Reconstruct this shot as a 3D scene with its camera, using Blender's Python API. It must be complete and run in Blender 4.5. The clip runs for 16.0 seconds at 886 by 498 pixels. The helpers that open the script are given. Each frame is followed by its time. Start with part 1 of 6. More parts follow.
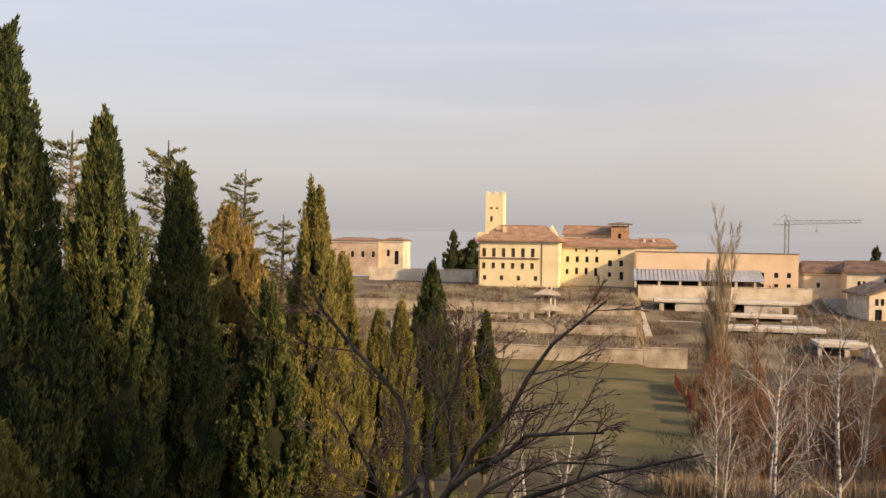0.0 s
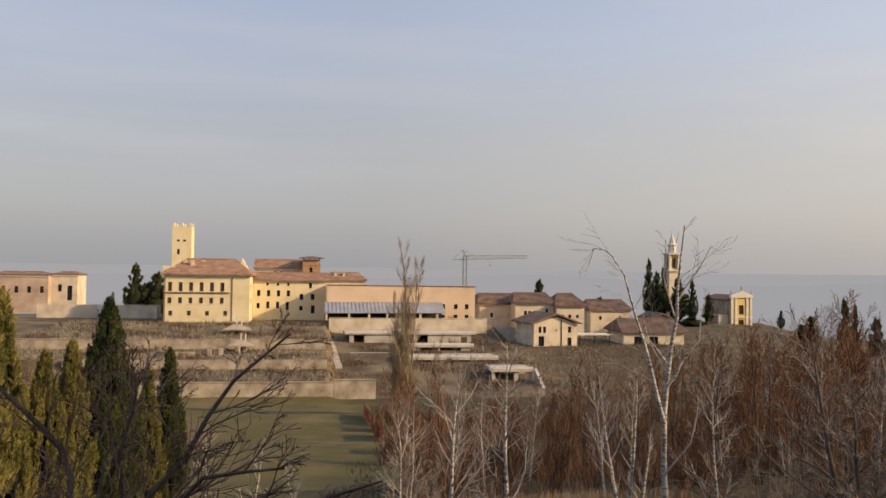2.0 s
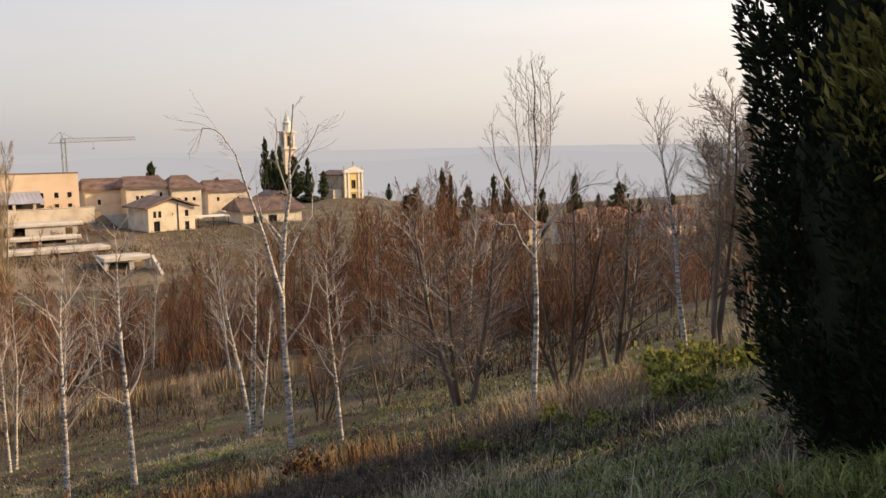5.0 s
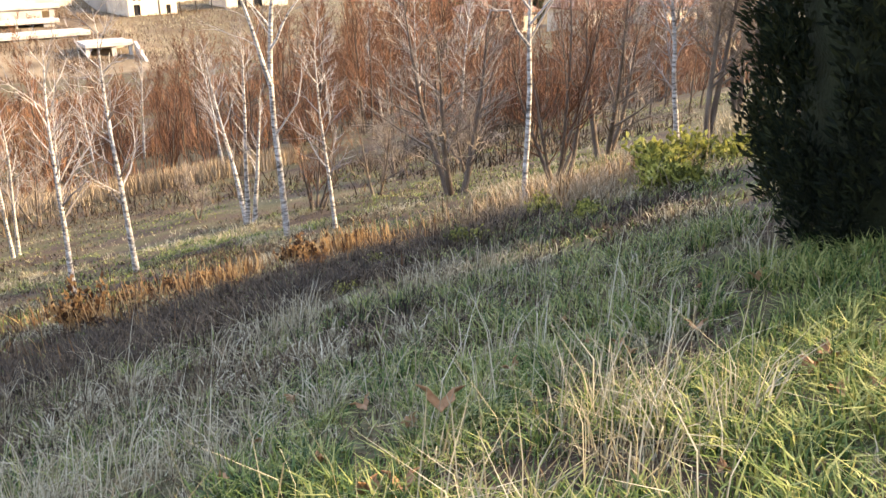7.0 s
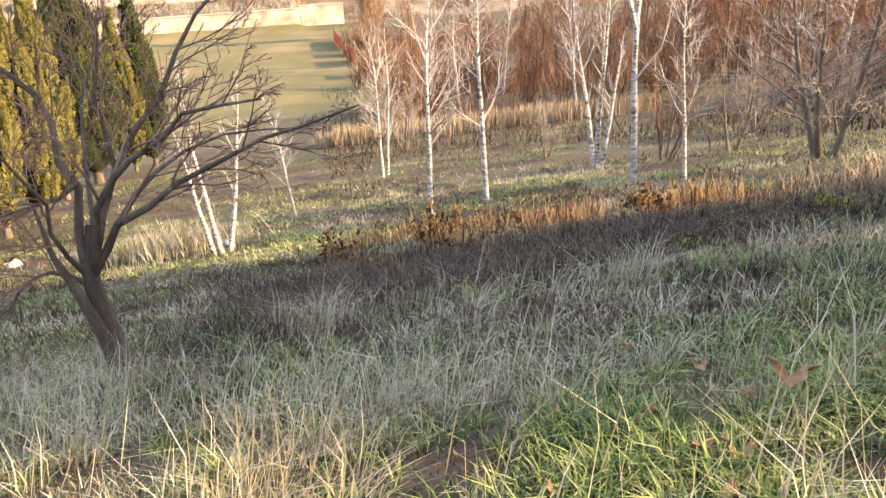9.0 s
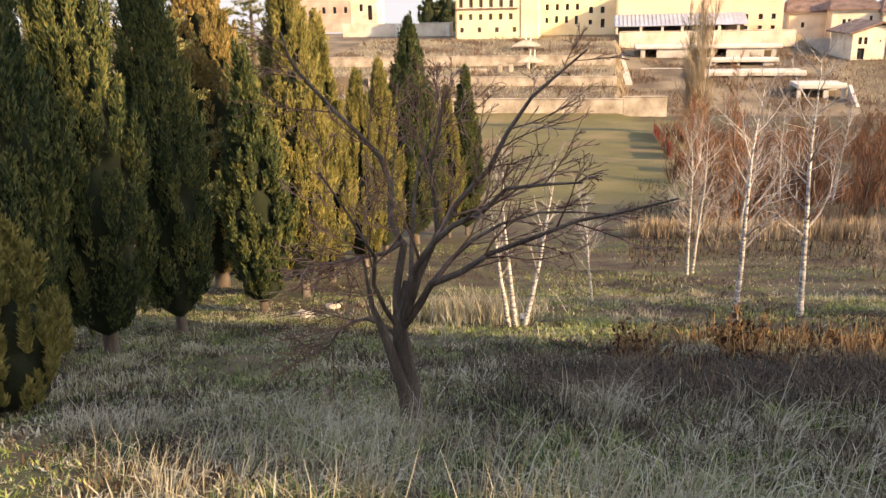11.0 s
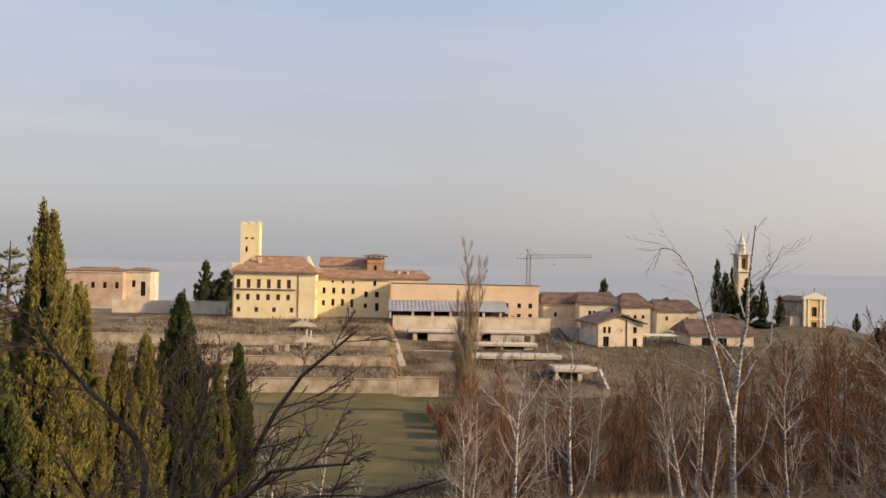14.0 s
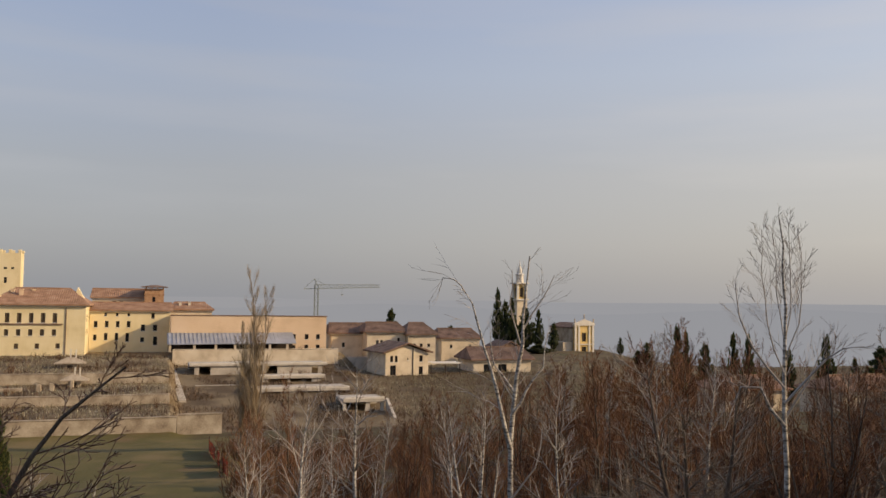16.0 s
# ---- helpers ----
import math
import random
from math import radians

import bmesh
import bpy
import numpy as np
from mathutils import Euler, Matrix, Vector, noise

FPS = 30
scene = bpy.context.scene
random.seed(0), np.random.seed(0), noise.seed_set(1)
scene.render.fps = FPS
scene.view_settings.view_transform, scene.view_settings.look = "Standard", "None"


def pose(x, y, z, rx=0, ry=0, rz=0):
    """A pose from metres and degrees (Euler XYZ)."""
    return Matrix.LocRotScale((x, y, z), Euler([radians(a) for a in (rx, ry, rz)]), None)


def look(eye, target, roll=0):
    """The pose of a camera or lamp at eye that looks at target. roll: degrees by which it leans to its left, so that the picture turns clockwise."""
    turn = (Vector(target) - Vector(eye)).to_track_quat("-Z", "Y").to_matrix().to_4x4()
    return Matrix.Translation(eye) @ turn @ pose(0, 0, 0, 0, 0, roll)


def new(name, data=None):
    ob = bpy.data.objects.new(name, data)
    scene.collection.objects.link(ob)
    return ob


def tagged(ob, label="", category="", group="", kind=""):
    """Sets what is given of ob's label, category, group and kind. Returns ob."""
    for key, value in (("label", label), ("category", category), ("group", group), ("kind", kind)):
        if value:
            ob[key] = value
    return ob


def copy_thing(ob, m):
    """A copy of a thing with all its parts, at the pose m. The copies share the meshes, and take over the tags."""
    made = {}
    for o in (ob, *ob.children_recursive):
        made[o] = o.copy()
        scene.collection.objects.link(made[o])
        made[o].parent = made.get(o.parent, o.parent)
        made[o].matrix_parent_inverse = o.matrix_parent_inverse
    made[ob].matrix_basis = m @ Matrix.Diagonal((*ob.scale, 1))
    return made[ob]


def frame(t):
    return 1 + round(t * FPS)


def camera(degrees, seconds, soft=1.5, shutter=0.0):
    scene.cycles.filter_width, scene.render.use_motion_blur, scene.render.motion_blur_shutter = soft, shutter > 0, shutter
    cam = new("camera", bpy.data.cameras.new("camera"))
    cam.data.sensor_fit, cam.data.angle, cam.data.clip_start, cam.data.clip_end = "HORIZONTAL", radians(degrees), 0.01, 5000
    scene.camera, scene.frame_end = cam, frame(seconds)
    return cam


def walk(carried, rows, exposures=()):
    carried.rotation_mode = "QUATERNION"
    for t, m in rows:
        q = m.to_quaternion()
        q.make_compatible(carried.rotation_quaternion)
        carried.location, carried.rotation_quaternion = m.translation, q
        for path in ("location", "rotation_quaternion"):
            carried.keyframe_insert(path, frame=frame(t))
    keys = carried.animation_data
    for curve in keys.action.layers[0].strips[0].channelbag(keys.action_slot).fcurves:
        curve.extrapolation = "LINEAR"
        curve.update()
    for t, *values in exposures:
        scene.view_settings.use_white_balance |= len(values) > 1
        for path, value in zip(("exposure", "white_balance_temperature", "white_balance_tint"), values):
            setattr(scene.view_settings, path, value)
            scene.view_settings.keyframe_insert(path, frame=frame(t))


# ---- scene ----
# camera: a hand-held turn on the spot, seconds and heading, tilt, lean in degrees
cam = camera(55.09, 16.0, soft=1.5)
TURN = [(0.0, 0.01, -1.02, 0.75), (0.5, 5.03, 0.17, 0.88), (1.0, 10.16, 0.69, 0.95), (1.5, 14.29, 0.95, 0.83), (2.0, 20.53, 1.54, 0.83),
        (2.5, 26.76, 2.33, 0.61), (3.0, 32.31, 2.55, 0.49), (3.5, 37.26, 2.60, 0.23), (4.0, 42.07, 2.55, -0.43), (4.5, 44.90, -0.75, -0.71),
        (5.0, 45.81, -6.61, -0.94), (5.2, 45.91, -8.20, -1.08), (6.2, 46.50, -15.40, -0.45), (7.3, 45.72, -21.89, -0.91), (7.5, 44.79, -22.36, -1.11),
        (8.0, 35.12, -23.20, -2.96), (8.5, 28.09, -23.56, -2.94), (9.0, 21.93, -23.71, -2.65), (9.5, 15.25, -23.65, -2.62), (10.0, 8.93, -22.75, -2.59),
        (10.2, 6.80, -22.36, -2.52), (11.2, 0.60, -15.60, -1.00), (12.3, -0.33, -7.64, -0.14), (12.5, 0.70, -6.66, 0.02), (13.0, 5.35, -4.02, 0.66),
        (13.5, 11.01, -0.20, 1.18), (14.0, 16.25, 1.37, 1.22), (14.5, 19.57, 2.41, 1.25), (15.0, 22.24, 3.21, 1.20), (15.5, 25.79, 3.54, 1.03),
        (16.0, 30.44, 3.64, 0.71)]
EXPOSE = [(0.0, 0.30, 7250, 15), (1.5, 0.05, 6950, 13), (3.0, -0.25, 6800, 12), (3.5, -0.22, 6850, 12), (4.0, -0.08, 6750, 13), (5.0, 0.42, 7100, 14), (5.2, 0.55, 7100, 14), (7.3, 2.05, 6650, 11),
          (9.0, 2.12, 6750, 13), (10.2, 1.78, 6900, 14), (12.3, 0.55, 7100, 15), (13.0, 0.38, 7000, 14), (14.0, 0.08, 6800, 13), (15.0, -0.14, 6750, 12), (16.0, -0.30, 6700, 11)]


ARM = 0.24  # the camera is held out in front of the turning body


def held(az, tilt, lean):
    a, e = radians(az), radians(tilt)
    eye = Vector((ARM * (math.sin(a) - math.sin(radians(22))), ARM * (math.cos(a) - math.cos(radians(22))), 0))
    return look(eye, eye + Vector((math.sin(a) * math.cos(e), math.cos(a) * math.cos(e), math.sin(e))), lean)


walk(cam, [(t, held(a, e, r)) for t, a, e, r in TURN], EXPOSE)

# light: a low winter sun behind and to the east of the camera, hazy sky
SUN_AZ, SUN_EL = 126.0, 23.0
world = bpy.data.worlds.new("hazy_sky")
scene.world = world
world.use_nodes = True
wn, wl = world.node_tree.nodes, world.node_tree.links
sky = wn.new("ShaderNodeTexSky")
sky.sky_type, sky.sun_disc = "NISHITA", False
sky.sun_elevation, sky.sun_rotation = radians(SUN_EL), radians(SUN_AZ)
sky.air_density, sky.dust_density, sky.ozone_density, sky.altitude = 1.0, 2.5, 1.5, 200
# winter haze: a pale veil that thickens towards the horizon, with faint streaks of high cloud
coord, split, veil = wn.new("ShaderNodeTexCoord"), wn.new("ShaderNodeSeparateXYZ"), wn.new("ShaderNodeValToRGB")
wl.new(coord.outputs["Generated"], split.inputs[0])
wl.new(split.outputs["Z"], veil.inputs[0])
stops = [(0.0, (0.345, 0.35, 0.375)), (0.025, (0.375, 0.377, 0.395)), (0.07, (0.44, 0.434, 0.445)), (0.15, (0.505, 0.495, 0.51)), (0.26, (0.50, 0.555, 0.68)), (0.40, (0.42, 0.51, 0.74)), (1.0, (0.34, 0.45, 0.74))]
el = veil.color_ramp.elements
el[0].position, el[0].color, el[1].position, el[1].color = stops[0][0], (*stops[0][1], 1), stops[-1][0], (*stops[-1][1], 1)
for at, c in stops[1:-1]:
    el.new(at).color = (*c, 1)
streak, cloud, level = wn.new("ShaderNodeMapping"), wn.new("ShaderNodeTexNoise"), wn.new("ShaderNodeMapRange")
streak.inputs["Scale"].default_value, streak.inputs["Rotation"].default_value = (2.0, 2.0, 16.0), (0.10, 0.12, 0)
wl.new(coord.outputs["Generated"], streak.inputs[0])
wl.new(streak.outputs[0], cloud.inputs["Vector"])
cloud.inputs["Scale"].default_value, cloud.inputs["Detail"].default_value, cloud.inputs["Roughness"].default_value = 1.1, 3.0, 0.5
for i, x in enumerate((0.45, 0.75, 0.0, 0.42)):
    level.inputs[i + 1].default_value = x
wl.new(cloud.outputs[0], level.inputs[0])
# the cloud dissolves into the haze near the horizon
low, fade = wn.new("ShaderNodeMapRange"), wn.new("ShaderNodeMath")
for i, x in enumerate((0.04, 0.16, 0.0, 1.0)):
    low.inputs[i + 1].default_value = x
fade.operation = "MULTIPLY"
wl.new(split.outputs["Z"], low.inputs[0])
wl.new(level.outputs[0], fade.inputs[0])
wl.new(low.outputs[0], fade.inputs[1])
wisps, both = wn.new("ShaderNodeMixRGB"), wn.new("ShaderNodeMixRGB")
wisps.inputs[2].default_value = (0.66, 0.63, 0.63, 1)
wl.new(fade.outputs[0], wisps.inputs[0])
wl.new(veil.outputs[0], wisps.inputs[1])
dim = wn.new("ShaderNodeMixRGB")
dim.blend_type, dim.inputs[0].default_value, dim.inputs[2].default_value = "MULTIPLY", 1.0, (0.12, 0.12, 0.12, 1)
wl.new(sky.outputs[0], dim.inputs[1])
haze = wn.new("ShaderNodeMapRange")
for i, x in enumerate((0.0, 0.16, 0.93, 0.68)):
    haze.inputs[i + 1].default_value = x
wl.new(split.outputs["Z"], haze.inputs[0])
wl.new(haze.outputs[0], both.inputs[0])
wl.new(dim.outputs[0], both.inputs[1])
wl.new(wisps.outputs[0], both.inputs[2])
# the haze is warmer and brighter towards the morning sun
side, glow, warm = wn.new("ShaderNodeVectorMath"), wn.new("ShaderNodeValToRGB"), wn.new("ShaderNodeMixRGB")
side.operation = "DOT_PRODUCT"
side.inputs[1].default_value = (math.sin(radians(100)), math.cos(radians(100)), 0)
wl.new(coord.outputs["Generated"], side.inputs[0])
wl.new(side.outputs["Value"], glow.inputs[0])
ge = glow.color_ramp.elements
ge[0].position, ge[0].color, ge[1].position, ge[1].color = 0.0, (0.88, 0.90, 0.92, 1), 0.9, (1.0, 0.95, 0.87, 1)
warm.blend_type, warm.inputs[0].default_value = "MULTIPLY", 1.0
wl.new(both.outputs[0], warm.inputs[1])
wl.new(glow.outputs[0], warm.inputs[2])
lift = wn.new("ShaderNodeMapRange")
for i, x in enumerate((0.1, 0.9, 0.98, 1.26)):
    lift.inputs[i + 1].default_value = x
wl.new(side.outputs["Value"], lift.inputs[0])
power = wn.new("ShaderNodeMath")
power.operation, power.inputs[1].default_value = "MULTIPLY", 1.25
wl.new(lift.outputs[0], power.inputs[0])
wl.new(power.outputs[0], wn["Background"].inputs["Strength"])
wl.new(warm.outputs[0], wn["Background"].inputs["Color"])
sun = new("sun", bpy.data.lights.new("sun", "SUN"))
sun.data.energy, sun.data.angle, sun.data.color = 5.0, radians(1.2), (1.0, 0.75, 0.46)
sa, se = radians(SUN_AZ), radians(SUN_EL)
sun.matrix_world = look((math.sin(sa) * math.cos(se) * 60, math.cos(sa) * math.cos(se) * 60, math.sin(se) * 60), (0, 0, 0))

# ---- materials ----


def mat(name, colours, scale=3.0, fine=40.0, rough=0.85, bump=0.3, island=0.0, thing=0.0, stretch=(1, 1, 1), metal=0.0, contrast=0.5, see=0.0):
    """Two or three colours mixed by broad and fine noise, with relief. island, thing: how far loose pieces or whole objects differ."""
    m = bpy.data.materials.new(name)
    m.use_nodes = True
    n, l = m.node_tree.nodes, m.node_tree.links
    b = n["Principled BSDF"]
    co = n.new("ShaderNodeTexCoord")
    mp = n.new("ShaderNodeMapping")
    mp.inputs["Scale"].default_value = stretch
    l.new(co.outputs["Object"], mp.inputs["Vector"])
    big, small = n.new("ShaderNodeTexNoise"), n.new("ShaderNodeTexNoise")
    for tex, s, d in ((big, scale, 5.0), (small, fine, 3.0)):
        tex.inputs["Scale"].default_value, tex.inputs["Detail"].default_value = s, d
        l.new(mp.outputs[0], tex.inputs["Vector"])
    add = n.new("ShaderNodeMath")
    add.operation = "MULTIPLY_ADD"
    add.inputs[1].default_value = 0.35
    l.new(small.outputs[0], add.inputs[0])
    l.new(big.outputs[0], add.inputs[2])
    value = add.outputs[0]
    geo, info = n.new("ShaderNodeNewGeometry"), n.new("ShaderNodeObjectInfo")
    for amount, socket in ((island, geo.outputs["Random Per Island"]), (thing, info.outputs["Random"])):
        if amount:
            k = n.new("ShaderNodeMath")
            k.operation = "MULTIPLY_ADD"
            k.inputs[1].default_value = amount
            l.new(socket, k.inputs[0])
            s = n.new("ShaderNodeMath")
            s.operation = "SUBTRACT"
            s.inputs[1].default_value = amount / 2
            l.new(value, s.inputs[0])
            l.new(s.outputs[0], k.inputs[2])
            value = k.outputs[0]
    ramp = n.new("ShaderNodeValToRGB")
    e = ramp.color_ramp.elements
    lo, hi = 0.675 - contrast / 2, 0.675 + contrast / 2
    e[0].position, e[1].position = lo, hi
    e[0].color, e[1].color = (*colours[0], 1), (*colours[-1], 1)
    for i, c in enumerate(colours[1:-1]):
        x = e.new(lo + (hi - lo) * (i + 1) / (len(colours) - 1))
        x.color = (*c, 1)
    l.new(value, ramp.inputs[0])
    l.new(ramp.outputs[0], b.inputs["Base Color"])
    b.inputs["Roughness"].default_value, b.inputs["Metallic"].default_value = rough, metal
    b.inputs["Specular IOR Level"].default_value = 0.25
    if bump:
        bp = n.new("ShaderNodeBump")
        bp.inputs["Strength"].default_value, bp.inputs["Distance"].default_value = bump, 0.05
        l.new(small.outputs[0], bp.inputs["Height"])
        l.new(bp.outputs[0], b.inputs["Normal"])
    if see:
        t, mix, out = n.new("ShaderNodeBsdfTranslucent"), n.new("ShaderNodeMixShader"), n["Material Output"]
        l.new(ramp.outputs[0], t.inputs["Color"])
        mix.inputs[0].default_value = see
        l.new(b.outputs[0], mix.inputs[1])
        l.new(t.outputs[0], mix.inputs[2])
        l.new(mix.outputs[0], out.inputs["Surface"])
    return m


def ground_mat():
    """Winter turf that turns into the mown valley lawn with a ragged edge, by place on the ground."""
    m = mat("winter_turf", [(0.030, 0.019, 0.011), (0.068, 0.042, 0.024), (0.060, 0.058, 0.021), (0.115, 0.085, 0.045)], 0.6, 9.0, 0.95, 0.9, contrast=0.36)
    n, l = m.node_tree.nodes, m.node_tree.links
    b = n["Principled BSDF"]
    turf = b.inputs["Base Color"].links[0].from_socket
    co = n.new("ShaderNodeTexCoord").outputs["Object"]

    def along(axis):
        d = n.new("ShaderNodeVectorMath")
        d.operation, d.inputs[1].default_value = "DOT_PRODUCT", axis
        l.new(co, d.inputs[0])
        return d.outputs["Value"]

    def span(value, *limits):
        r = n.new("ShaderNodeMapRange")
        for i, x in enumerate(limits):
            r.inputs[i + 1].default_value = x
        l.new(value, r.inputs[0])
        return r.outputs[0]

    def calc(kind, a, b):
        k = n.new("ShaderNodeMath")
        k.operation = kind
        for i, x in enumerate((a, b)):
            if isinstance(x, float):
                k.inputs[i].default_value = x
            else:
                l.new(x, k.inputs[i])
        return k.outputs[0]

    ragged, blotch = n.new("ShaderNodeTexNoise"), n.new("ShaderNodeTexNoise")
    ragged.inputs["Scale"].default_value, ragged.inputs["Detail"].default_value = 0.12, 6.0
    blotch.inputs["Scale"].default_value, blotch.inputs["Detail"].default_value = 0.09, 9.0
    l.new(co, ragged.inputs["Vector"])
    l.new(co, blotch.inputs["Vector"])
    tc, ts = math.cos(radians(12)), math.sin(radians(12))
    u, v = along((tc, -ts, 0)), along((ts, tc, 0))
    jitter = span(ragged.outputs[0], 0.3, 0.7, -7.0, 7.0)
    east = span(calc("ADD", calc("ADD", u, jitter), calc("MULTIPLY", v, 0.05)), 15.0, 21.0, 1.0, 0.0)
    near = span(calc("ADD", v, jitter), 50.0, 68.0, 0.0, 1.0)
    mask = calc("MULTIPLY", calc("MULTIPLY", east, near), span(v, 144.5, 145.2, 1.0, 0.0))
    ramp, mix = n.new("ShaderNodeValToRGB"), n.new("ShaderNodeMixRGB")
    e = ramp.color_ramp.elements
    e[0].position, e[0].color, e[1].position, e[1].color = 0.36, (0.145, 0.10, 0.045, 1), 0.66, (0.175, 0.13, 0.056, 1)
    e.new(0.46).color = (0.10, 0.086, 0.027, 1)
    e.new(0.56).color = (0.13, 0.105, 0.037, 1)
    l.new(blotch.outputs[0], ramp.inputs[0])
    l.new(mask, mix.inputs[0])
    l.new(turf, mix.inputs[1])
    l.new(ramp.outputs[0], mix.inputs[2])
    # dry straw on the terraces beyond, browner on the hillside to the east
    dry, beyond = n.new("ShaderNodeValToRGB"), n.new("ShaderNodeMixRGB")
    d = dry.color_ramp.elements
    d[0].position, d[0].color, d[1].position, d[1].color = 0.38, (0.095, 0.066, 0.038, 1), 0.62, (0.21, 0.16, 0.095, 1)
    l.new(ragged.outputs[0], dry.inputs[0])
    l.new(calc("MULTIPLY", span(v, 145.2, 146.0, 0.0, 1.0), span(calc("ADD", u, jitter), 44.0, 62.0, 1.0, 0.35)), beyond.inputs[0])
    l.new(mix.outputs[0], beyond.inputs[1])
    l.new(dry.outputs[0], beyond.inputs[2])
    l.new(beyond.outputs[0], b.inputs["Base Color"])
    return m


